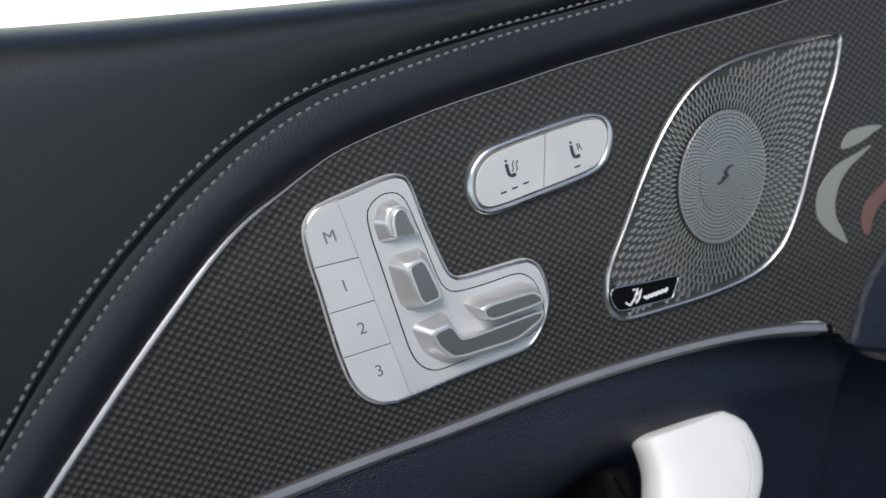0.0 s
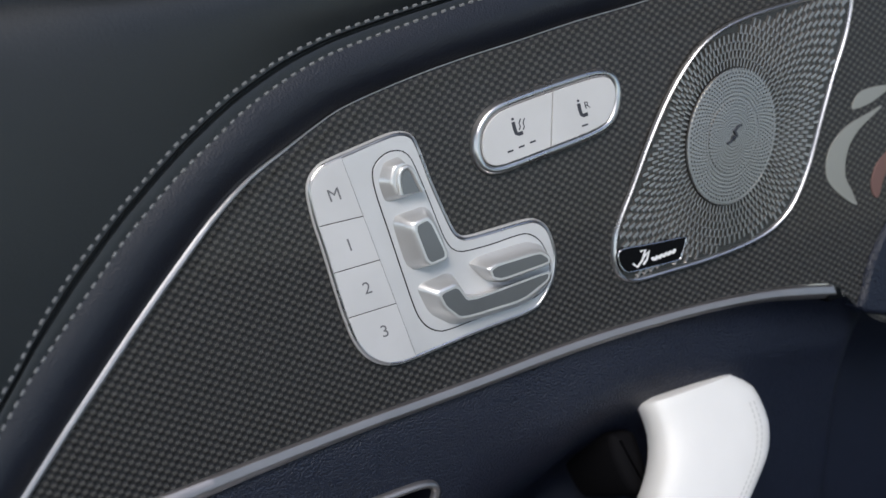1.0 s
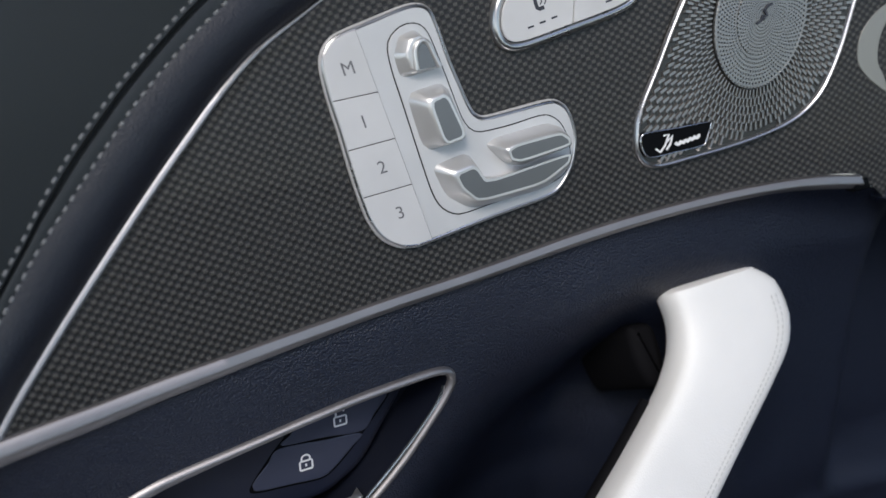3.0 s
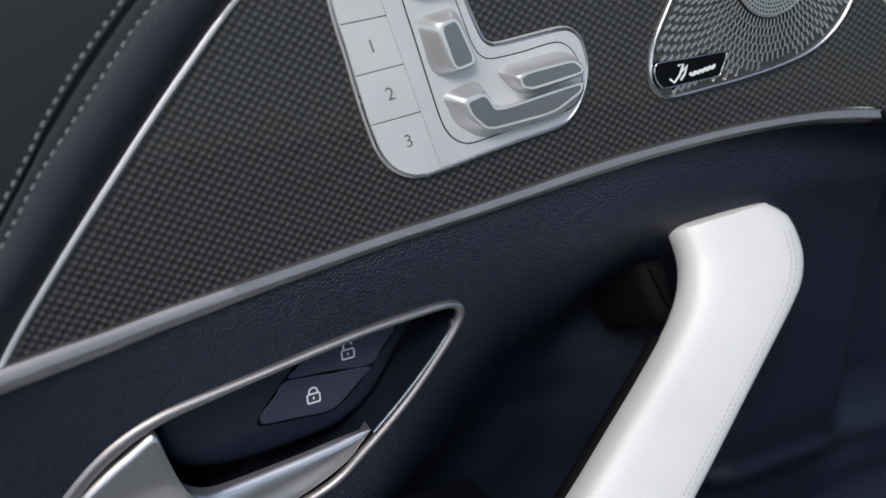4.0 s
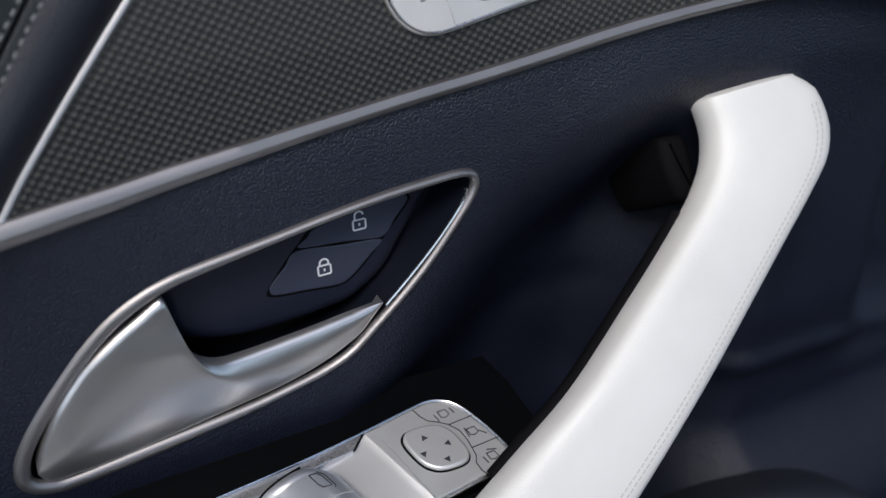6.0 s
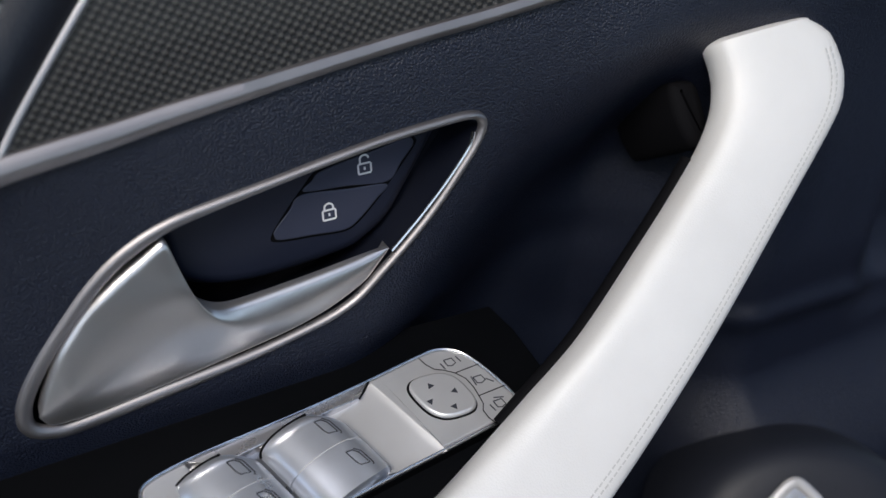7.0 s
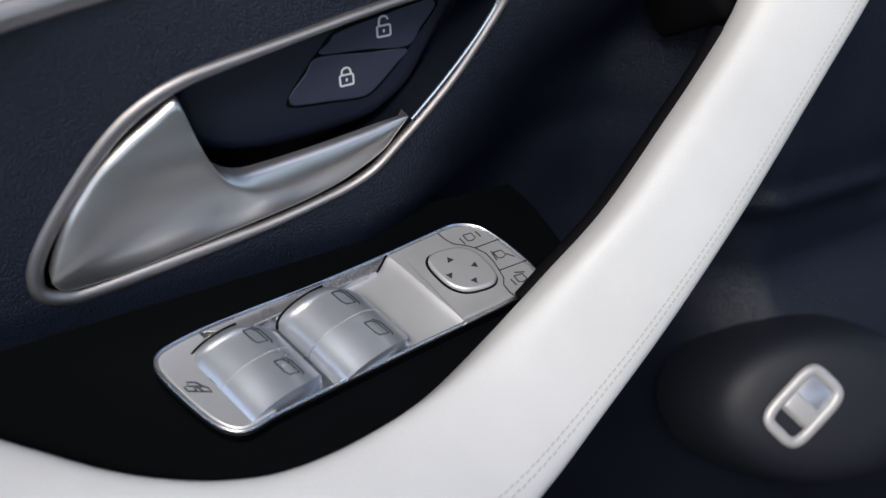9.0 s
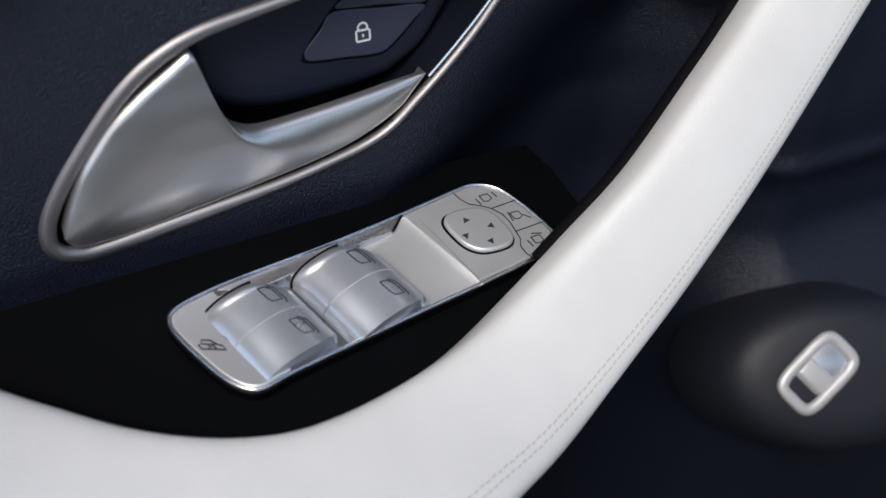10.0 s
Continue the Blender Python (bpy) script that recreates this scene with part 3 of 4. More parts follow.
    for key, (cu, cv) in ((key1, (-7.0, 3.6)), (key2, (-26.7, -16.2))):
        lines = [[(-3, -3.8), (3, -3.8), (3.3, -3.2), (3.3, 1.0), (2.9, 1.5), (-2.9, 1.5), (-3.3, 1.0), (-3.3, -3.2), (-3, -3.8)], [(0, -1.9), (0, -0.4)]]
        lift = 0 if key is key2 else 1.0
        arc = [(2.2 * math.cos(math.pi * (1 - k / 10)), 3.0 + lift + 2.0 * math.sin(math.pi * k / 10)) for k in range(11)]
        lines.append(([(-2.2, 1.6)] + arc + [(2.2, 1.6)]) if key is key2 else [(-2.2, 1.6)] + arc)
        bm = stroke([[(cu + 0.98 * x, cv + 0.98 * y) for x, y in ln] for ln in lines], 0.9, -16.7, -16.3)
        part("padlock_symbol", bm, PALEINK, key, "white padlock symbol", False)


door_handle()


# ---- seat control ----
SEATMOD = [(-52.2, 46.6), (-50.3, 53.3), (-45.8, 58.3), (-39.6, 61), (-25.8, 65), (-10.1, 69.3), (-2.4, 69.7), (2.8, 66.9), (5.9, 59.7), (10.6, 43.7), (15.6, 29.6), (19.4, 20), (22.3, 16.4), (27.1, 15.2),
           (42.2, 16.8), (59.3, 18.7), (66.1, 17.8), (71.7, 13), (74.9, 3.8), (75.4, -4.3), (72.7, -15), (65.8, -25), (56.7, -29.8), (28.9, -34.4), (-7.9, -41.3), (-17.6, -42.2), (-25.3, -40.5), (-32.5, -35.3),
           (-37.7, -26.7), (-41, -15.6), (-44, -1.9), (-47.6, 17.6), (-50.9, 33.7)]


def seat_control():
    th = root("seat_control", TRIM, "silver L-shaped power seat control with memory keys", "seat control")
    th["lift"], th["tilt"] = -2.4, 0.010
    part("rim", rim(SEATMOD, 3.2, 3.6, 0.0, 200), RIM, th, "bright metal rim")
    part("base_plate", plate(SEATMOD, 0, 3.2, 1.6, 200), SILVER, th)
    # memory keys, with dark joints between them
    loop = ccw(smooth_line([(*p, 0) for p in SEATMOD], 200, True))
    right, lean = (-26.4, 32.5), (-0.966, -0.259)

    def column(d, gap):
        return cut(inset(loop, d), (right[0] + lean[0] * gap, right[1] + lean[1] * gap), lean)

    part("key_joint", plate([tuple(p) for p in column(1.5, 0)], 2, 3.25, 0.1, 10, 1, False), GAP, th)
    # the joints between the keys: a point on each, and the way across
    joints = [((-48, 30.6), (-0.088, 1)), ((-43.2, 8), (-0.12, 1)), ((-37.9, -14.3), (-0.117, 1))]
    for n, (text, at) in enumerate((("M", (-39.5, 44)), ("1", (-34.9, 19.8)), ("2", (-28.6, -1.9)), ("3", (-22.1, -24.2)))):
        shape = column(1.9, 0.22)
        if n < 3:
            (u, v), (a, b) = joints[n]
            shape = cut(shape, (u, v + 0.2), (a, b))
        if n > 0:
            (u, v), (a, b) = joints[n - 1]
            shape = cut(shape, (u, v - 0.2), (-a, -b))
        key = part("memory_key", plate([tuple(p) for p in shape], 2, 3.7, 0.3, 10, 2, False), KEYPAINT, th, "silver memory key marked " + text)
        part("marking", letters(text, 8.5, at, 8, 3.7), GREYINK, key, "", False)
    # sunken track round the knobs
    track = [(-20.3, 51), (-18.2, 56.4), (-12.4, 60.6), (-6.2, 61.3), (-1.8, 59.3), (1.5, 53.9), (6.9, 37.8), (12.9, 18.4), (15.5, 12.7), (18.4, 9.6), (23.2, 8.2), (38.1, 9.4), (55.1, 11.9), (61.8, 10.6), (67.3, 5.4),
             (70.8, -4.6), (69.5, -15.5), (62.4, -21.4), (48.4, -24.5), (28, -27.2), (11.2, -29.9), (4.7, -29.3), (-1.3, -25.1), (-5.3, -17.5), (-9.7, -0.2), (-15, 22.8), (-19.2, 40.8)]
    part("track_joint", plate(track, 2, 3.35, 0.1), GAP, th)
    inner = [(p[0], p[1]) for p in inset(ccw(smooth_line([(*p, 0) for p in track], 100, True)), 0.55)]
    part("track", plate(inner, 2, 3.75, 0.3, 100, 2, False), SILVER, th)
    # knobs: headrest, backrest, cushion, cushion front, each with a darker inset on its face
    def knob(name, base, top, high):
        ob = part(name, moulded(base, top, 3, high), KNOB, th)
        shape = ccw(rounded(inset(ccw([Vector((*q, 0)) for q in top]), 1.1), 2, 0.13))
        part("inset", plate([tuple(q) for q in shape], high - 0.5, high + 0.12, 0.1, 60, 1, False), INSET, ob, "darker satin inset")
        return ob

    part("headrest_knob", moulded([(-18.4, 47.6), (-14.6, 56.4), (-6.4, 58.8), (-0.2, 51.4), (4.4, 40), (-15.8, 36.6)], [(-12.4, 47), (-9.8, 53.6), (-5.4, 55.2), (-1.2, 50.6), (2.6, 41.2), (-10, 40)], 3, 8.6), KNOB, th)
    slot = [(-9.1, 40.5), (-9.4, 47), (-8.2, 51.1), (-5.4, 53.1), (-2.6, 51.6), (-0.4, 46.5), (2.1, 40.9)]
    part("headrest_inset", plate(slot, 7, 9.3, 0.1, 7, 1, False), INSET, th, "darker satin inset")
    part("headrest_arch", tube([(u, v, 9.0) for u, v in slot], 1.3, 50, 10), KNOB, th, "bright arched edge")
    knob("backrest_knob", [(-14.2, 30.5), (6.8, 34), (15.5, 5.2), (-7.9, 2.5)], [(-5.7, 25.8), (3.4, 28.8), (11.5, 7.9), (0.2, 5.3)], 12)
    knob("cushion_front_knob", [(-5.1, -4.4), (14.9, 0), (21.8, -15.5), (71.1, -9.4), (70.6, -15.7), (56, -24.5), (14, -28.6), (1, -20)],
         [(4.2, -9.0), (15, -6.3), (20.3, -14.9), (67.1, -7.4), (65.3, -12.7), (50, -20.6), (15, -24), (7.2, -16.5)], 11)
    knob("cushion_knob", [(23.7, 1.6), (29.3, 4.5), (58.1, 8.1), (66.5, 4.8), (72.1, -5.5), (42.7, -11.7), (33, -8.4)],
         [(31, -1.2), (36, 1), (60, 3.6), (64.8, 0), (65.2, -3.4), (37.5, -7.6), (32.4, -6)], 14)


seat_control()


# ---- seat heating switch ----
def heat_switch():
    th = root("seat_heating_switch", TRIM, "silver pill-shaped seat heating switch with two keys", "switch")
    th["lift"], th["tilt"] = -5.0, 0.061
    pill = [(35.2, 59.2), (37.6, 67.3), (45.1, 75), (58, 79.5), (90.4, 86.6), (106.9, 88.9), (114.9, 85.5), (117.5, 76.4), (113.3, 64), (102.8, 57.2), (74.5, 50.2), (48.5, 44.7), (39.3, 46.4), (35.5, 52.1)]
    loop = ccw(smooth_line([(*p, 0) for p in pill], 120, True))
    part("rim", rim(pill, 5.4, 4.0, out=1.7), RIM, th, "bright metal rim")
    part("joint", plate([(p[0], p[1]) for p in inset(loop, 2.2)], 0, 2.6, 0.1, 120, 1, False), GAP, th)
    face = [Vector((p[0], p[1], 0)) for p in inset(loop, 3.2)]
    for side, label in ((-1, "silver seat heating key"), (1, "silver rear seat heating key")):
        half = [tuple(p) for p in cut(face, (77.0 + side * 0.3, 67.1), (side, -0.12 * side))]
        key = part("key", plate(half, 0, 4.2, 0.35, 120, 2, False), KEYPAINT, th, label)
        cu, cv = (58.2, 64.2) if side < 0 else (95.2, 69.8)
        seat = stroke([[(cu - 2.8, cv + 3.9), (cu - 2.2, cv + 0.6), (cu - 1.5, cv - 1.7), (cu - 0.2, cv - 2.3), (cu + 2.2, cv - 1.7)]], 1.9, 4.15, 4.35)
        part("seat_symbol", seat, INK, key, "", False)
        part("headrest_symbol", stroke([[(cu - 3.5, cv + 5.2), (cu - 2.3, cv + 5.5)]], 1.2, 4.15, 4.35), INK, key, "", False)
        if side < 0:
            waves = [[(cu + 0.2 + d, cv - 0.4), (cu + 1.0 + d, cv + 1.2), (cu + 0.4 + d, cv + 3.0), (cu + 1.4 + d, cv + 5.2)] for d in (0, 2.2)]
            part("heat_waves", stroke(waves, 0.55, 4.15, 4.35), INK, key, "", False)
            part("marker_bars", stroke([[(cu - 7 + d, cv - 10.6 + d * 0.27), (cu - 3.8 + d, cv - 9.9 + d * 0.27)] for d in (0, 6.3, 12.6)], 0.9, 4.15, 4.35), INK, key, "", False)
        else:
            part("marking", letters("R", 5.2, (cu + 2.0, cv + 2.6), 8, 4.25), INK, key, "", False)
            part("marker_bars", stroke([[(cu - 1.6, cv - 7.6), (cu + 1.9, cv - 6.9)]], 0.9, 4.15, 4.35), INK, key, "", False)


heat_switch()


# ---- loudspeaker grille ----
def speaker():
    th = root("speaker_grille", TRIM, "perforated metal loudspeaker grille with a bright edge", "speaker")
    th["lift"], th["tilt"] = -15.0, 0.144
    out = [(108.3, -4.8), (111.3, 8), (121.2, 27.8), (132.4, 50.9), (144.4, 72.3), (156, 88.1), (167.3, 99.2), (180.3, 106.6), (195.7, 111.7), (217.4, 116.2), (240.7, 119.9), (255, 121.2), (260.4, 119.4), (261, 112.3),
           (256.7, 95), (248.3, 73.9), (240, 51.1), (231.9, 27.9), (223.8, 10.8), (216.2, 0.7), (204.7, -7.9), (189.1, -13.8), (166.8, -18.6), (140.1, -22.3), (120.5, -24.2), (112.2, -21), (108.3, -13.5)]
    part("rim", rim(out, 3.2, 3.2, 0.0, 200), RIM, th, "bright metal edge")
    part("backing", plate(out, -2, 1.3, 0.4), BACKING, th)
    loop = inset(ccw(smooth_line([(*p, 0) for p in out], 140, True)), 2.2)
    cu, cv, rx, ry, lean = 181.0, 47.6, 26.4, 36.2, 0.16

    def at(r, a, h):
        x, y = rx * r * math.cos(a), ry * r * math.sin(a)
        return Vector((cu + x + lean * y, cv + y - 0.05 * x, h))

    def perforated(radii, count, share_a, share_r, height, keep, shift=0.5):
        bm = bmesh.new()
        for j, (r0, r1) in enumerate(zip(radii, radii[1:])):
            rm = r0 + (r1 - r0) * (1 - share_r)
            for i in range(count):
                a0 = 2 * math.pi * (i + shift * (j % 2)) / count
                a1, a2 = a0 + 2 * math.pi / count * share_a, a0 + 2 * math.pi / count
                for q in (((r0, a0), (r1, a0), (r1, a1), (r0, a1)), ((r0, a1), (rm, a1), (rm, a2), (r0, a2))):
                    mid = at(sum(c[0] for c in q) / 4, sum(c[1] for c in q) / 4, 0)
                    if keep(mid):
                        up = [bm.verts.new(at(r, a, height(r)) * 0.001) for r, a in q]
                        low = [bm.verts.new(at(r, a, height(r) - 0.9) * 0.001) for r, a in q]
                        bm.faces.new(up)
                        for k in range(4):
                            bm.faces.new((up[k], low[k], low[(k + 1) % 4], up[(k + 1) % 4]))
        return bm

    def dashes(radii, count, share_a, share_r, h0, h1, keep):
        # short raised ribs that run outwards, set in turn like bricks
        bm = bmesh.new()
        for j, (r0, r1) in enumerate(zip(radii, radii[1:])):
            for i in range(count):
                a0 = 2 * math.pi * (i + 0.5 * (j % 2)) / count
                da, dr = math.pi / count * share_a, (r1 - r0) * share_r / 2
                rm = (r0 + r1) / 2
                base = [(rm - dr, a0 - da), (rm + dr, a0 - da), (rm + dr, a0 + da), (rm - dr, a0 + da)]
                if not all(keep(at(r, a, 0)) for r, a in base):
                    continue
                low = [bm.verts.new(at(r, a, h0) * 0.001) for r, a in base]
                up = [bm.verts.new(at(rm + (r - rm) * 0.75, a0 + (a - a0) * 0.6, h1) * 0.001) for r, a in base]
                bm.faces.new(up)
                for k in range(4):
                    bm.faces.new((up[k], low[k], low[(k + 1) % 4], up[(k + 1) % 4]))
        return bm

    far = [1.03 + 0.115 * j for j in range(26)]
    part("grille", dashes(far, 88, 0.52, 1.5, 1.2, 2.6, lambda m: inside(loop, m[0], m[1])), GRILLE, th, "metal sheet with rows of raised ribs", False)
    part("centre_grille", perforated([0.07 + 0.0475 * j for j in range(11)], 52, 0.56, 0.56, lambda r: 4.3 + 0.9 * (1 - r), lambda m: True), GRILLE, th, "finely perforated centre disc", False)
    part("outer_disc", perforated([0.545] + [0.61 + 0.056 * j for j in range(8)], 84, 0.56, 0.56, lambda r: 4.0 + 0.5 * (1 - r), lambda m: True), GRILLE, th, "finely perforated ring round the centre", False)
    ring = [at(1.0, 2 * math.pi * k / 40, 0).xy for k in range(40)]
    part("centre_ring", rim([tuple(p) for p in ring], 1.2, 1.4, 2.6), GRILLE, th)
    cap = [at(0.07, 2 * math.pi * k / 16, 0).xy for k in range(16)]
    part("centre_cap", plate([tuple(p) for p in cap], 1, 4.6, 0.5, 40), GRILLE, th)
    part("emblem", stroke([[(181.4 + (u - 193) * 0.72, 48.9 + (v - 47.5) * 0.72) for u, v in ln] for ln in ([(186.5, 41), (190, 42.5), (192.5, 46.5)], [(190.8, 43.6), (195.2, 46.4), (193, 49.8)], [(192.6, 49.2), (196.2, 53), (199.5, 54)])], 1.2, 5.0, 5.9), INK, th, "small dark emblem", False)
    tag = [(111, -6.2), (114.5, -4.3), (131.7, -3.7), (149.1, -2.8), (151.1, -4.8), (148.5, -11.5), (145.7, -15.2), (130.8, -16.7), (117.6, -17.8), (113, -15.8), (110.6, -10.5)]
    badge = part("badge", plate(tag, 0, 3.5, 0.5), PLASTIC, th, "dark name plate with a pale outline")
    part("badge_frame", rim(tag, 0.8, 0.8, 3.2), CHROME, badge)
    # the name on it, as a plain swash and a low wavy bar
    part("lettering_swash", stroke([[(119, -13.4), (121.5, -15.4), (124.4, -12.2), (126.6, -6.8), (123.6, -7.2)], [(125.6, -10.4), (128.8, -7.6), (127.2, -12), (125, -14.6)]], 1.1, 3.4, 3.8), PALEINK, badge, "", False)
    part("lettering_bar", stroke([[(130 + 0.8 * k, -12.6 + 0.16 * k + 0.55 * math.sin(1.9 * k)) for k in range(19)]], 1.7, 3.4, 3.8), PALEINK, badge, "", False)


speaker()


# ---- armrest shelf and window switches ----
SWITCH = [(-85.4, 3.1), (-81.5, 8.8), (-66.1, 13.8), (-44.9, 17.6), (-9.8, 22.6), (24.2, 28.6), (60.8, 36.2), (70, 37), (78.5, 34), (85, 27.5), (93.3, 11), (98.2, -5.5), (92, -11.5), (81.5, -15.4), (53.3, -20.8),
          (28, -25.4), (-7.5, -32.4), (-40.4, -38.8), (-52.2, -42.2), (-59.5, -41.8), (-66.9, -36), (-74.8, -23.8), (-84, -5)]


def shelf():
    line = [(-250, 60), (-250, 0), (-190, 20), (-153, -8), (-133.3, -25), (-114, -42), (-94.3, -56), (-74, -66), (-52, -71), (-28, -70), (0, -64), (28.4, -54), (63, -36), (100, -16), (122, 6), (118, 40), (112, 60)]
    th = root("armrest_shelf", SHELF, "black plastic armrest shelf beside the white armrest", "armrest")
    part("body", rows_mesh([[V(*p, h) for p in line] for h in (-46, -10.0)], True, False, True), PLASTIC, th, "", False)
    part("top_plate", plate(line, -9.8, -7.0, 0.8, 17, 3, False), PLASTIC, th)


shelf()

K = -0.44  # shears the switch's cross lines to fit the camera's view


def slant(u, v):
    return (u + K * v, v)


def window_switches():
    th = root("window_switch_panel", SHELF, "silver window and mirror switch panel set in the armrest", "switch panel")
    part("rim", rim(SWITCH, 2.2, 2.6, -1.5), CHROME, th, "polished metal rim")
    loop = inset(ccw(smooth_line([(*p, 0) for p in SWITCH], 140, True)), 1.4)
    part("joint", plate([(p[0], p[1]) for p in loop], -7.5, -5.6, 0.1, 140, 1, False), GAP, th)
    outer = ccw(smooth_line([(*p, 0) for p in SWITCH], 140, True))
    part("skirt", rows_mesh([[V(p[0], p[1], -7.5) for p in outer], [V(p[0], p[1], -1.4) for p in outer]]), PLASTIC, th)

    def piece(u0, u1, d=0.9):
        # the panel's outline cut between two slanting lines
        pts = cut(inset(loop, d), (u0, 0), (1, -K))
        return [tuple(p) for p in cut(pts, (u1, 0), (-1, K))]

    lock = part("child_lock_key", plate(piece(-120, -57.5), -5.8, 0.6, 0.8, 140, 2, False), PANELPAINT, th, "silver child lock key")
    car = [[(-5, -2.5), (-5, 0), (-3, 0.8), (-1.8, 3.4), (2, 3.4), (3.4, 0.8), (5, 0.2), (5, -2.5), (-5, -2.5)], [(-2.6, 0.8), (2.8, 0.8)], [(-1.3, -2.3), (-1.3, -0.5), (1.3, -0.5), (1.3, -2.3)]]
    part("car_symbol", stroke([[(-70.4 + 0.95 * x + K * y, -15.0 + 0.95 * y - 0.35 * x) for x, y in ln] for ln in car], 0.75, 0.55, 0.8), INK, lock, "", False)
    part("marker_bar", stroke([[(-63.8, -12.0), (-61.6, -16.4)]], 1.1, 0.55, 0.8), INK, lock, "", False)
    part("well", plate(piece(-57.0, 42.8), -5.8, -4.6, 0.2, 140, 2, False), RIM, th, "polished well under the rockers")
    mirror = part("mirror_plate", plate(piece(43.2, 130), -5.8, 0.8, 0.7, 140, 3, False), PANELPAINT, th, "silver mirror control plate")
    # the plate falls away in a ramp towards the rockers
    part("ramp", rows_mesh([[V(*slant(u, v), h) for v in (26.6, 5, -21.2)] for u, h in ((13, -4.4), (18, -4.2), (24, -3.4), (32, -2.0), (39, -0.6), (42, 0.1), (43.3, 0.75))], False), PANELPAINT, th, "sloping silver face")
    ledge = [(-62, 12.4), (-30, 17.8), (0, 22.6), (30.4, 27.6), (23, 20.2), (9, 18.4), (-20, 12.4), (-45, 7)]
    part("back_ledge", plate(ledge, -5, 0.3, 0.5, 8, 3, False), SATIN, th, "narrow polished ledge behind the rockers")
    part("ledge_gap", tube([(30.8, 28.2, 0.2), (27, 24, 0.2), (23.2, 20.2, 0.0)], 0.55, 20, 6), GAP, th)

    def crest(s):
        top = (1 - (1 - min(max(s, 0) / 0.66, 1)) ** 2) ** 0.6
        return -4.4 + 13.0 * top - 5.6 * (max(s - 0.66, 0) / 0.34) ** 2

    def across(s, f):
        # where a line over the barrel lies between its far end (0) and its near end (1)
        bow = 0.8 * min(s / 0.8, 1) ** 0.55 + 0.5 * max(s - 0.8, 0)
        return wide * (0.36 * (bow - 0.5) * (1 - f) ** 2 + 0.24 * (s - 0.5) * (1 - (1 - f) ** 2))

    # two pairs of window rockers: each rises like a barrel to a crest and rolls off
    wide = 41.0
    for u0, v_top, v_low in ((-72.5, 5.0, -34.6), (-26.5, 13.0, -28.2)):
        for f0, f1, far in ((0.0, 0.496, True), (0.504, 1.0, False)):
            rows = []
            for k in range(32):
                s = min(k / 29, 1)
                row = []
                for q in range(17):
                    f = f0 + (f1 - f0) * q / 16
                    end = q / 16 if far else 1 - q / 16
                    soft = max(0, 1 - end / (0.34 if far else 0.10)) ** 2
                    h = (crest(s) + 4.4) * (1 - (0.3 if far else 0.0) * soft) * (1 - 0.05 * step(0.5, 1.0, f)) - 4.4
                    w = wide * s + (0, 0.9, 1.2)[max(k - 29, 0)]
                    h = (h, h - 1.4, -4.4)[max(k - 29, 0)]
                    # the far and near corners on the steep side are rounded off in plan
                    turn = max(0, (s - 0.55) / 0.45) ** 2.6
                    f += turn * (0.17 * max(0, 1 - f / 0.4) - 0.07 * max(0, (f - 0.7) / 0.3))
                    row.append(V(*slant(u0 + w, v_top + (v_low - v_top) * f + across(s, f)), max(h, -4.5)))
                first, last = row[0].copy(), row[-1].copy()
                first.z = last.z = -0.005
                rows.append([first] + row + [last])
            rocker = part("window_rocker", rows_mesh(rows, False), ROCKER, th, "polished silver window rocker")
            mid = 0.27 if far else 0.74
            cu, cv = u0 + wide * 0.745, v_top + (v_low - v_top) * mid + across(0.745, mid)
            glass = [(-2.9, 4.0), (0.6, 4.4), (2.4, 2.6), (2.8, -3.6), (-1.9, -4.0), (-2.7, -2.0), (-2.9, 4.0)]
            guide = [(1.6, 5.2), (4.0, 3.4), (4.4, -3.8), (3.4, -5.0)]
            bm = stroke([[slant(cu + x, cv + y) for x, y in ln] for ln in (glass, guide)], 0.55, 0, 0.3)
            for vert in bm.verts:
                s = (vert.co.x * 1000 - K * vert.co.y * 1000 - u0) / wide
                f = (vert.co.y * 1000 - v_top - across(s, 0.5)) / (v_low - v_top)
                vert.co.z += ((crest(s) + 4.4) * (1 - 0.05 * step(0.5, 1.0, f)) - 4.3) * 0.001
            part("window_symbol", bm, INK, rocker, "", False)
        # a silver tube paints the light that the joint's edges catch
        line = [V(*slant(u0 + wide * s, v_top + (v_low - v_top) * 0.5 + across(s, 0.5)), crest(s) - 0.25) * 1000 for s in [0.12 + 0.88 * k / 24 for k in range(25)]]
        part("joint_glint", tube(line, 0.42, 60, 6), SILVER, th, "pale line for light caught on the joint")
        # a dark tube stands in for the shadow behind the rocker
        line = [V(*slant(u0 + wide * s, v_top + 0.5 + across(s, 0)), max(crest(s) - 4.2 * (crest(s) + 4.4) / 13, -4) - 0.1) * 1000 for s in [0.72 * (k / 14) ** 1.8 for k in range(15)]]
        part("rocker_gap_shade", tube(line, 0.7, 40, 6), GAP, th)
    pad_gap = [tuple(q.xy) for q in rounded([(45.0, 21.6), (71.4, 21.4), (79.2, -5.4), (54.0, -5.6)], 3, 0.22)]
    pad = part("mirror_pad", plate([(u, v) for u, v in pad_gap], 0, 3.2, 1.4, 80, 4), PANELPAINT, th, "rounded square mirror pad with four arrows")
    part("pad_joint", plate([(62.0 + (u - 62.4) * 1.06, 8.2 + (v - 8.4) * 1.06) for u, v in pad_gap], 0, 1.0, 0.1, 80), GAP, th)
    for (cu, cv), (dx, dy) in (((57.9, 14.2), (-0.3, 1)), ((68.3, 7.7), (0.5, 1)), ((54.4, 5.5), (-0.8, 0.4)), ((64.8, -0.8), (0.6, 0.6))):
        bm = bmesh.new()
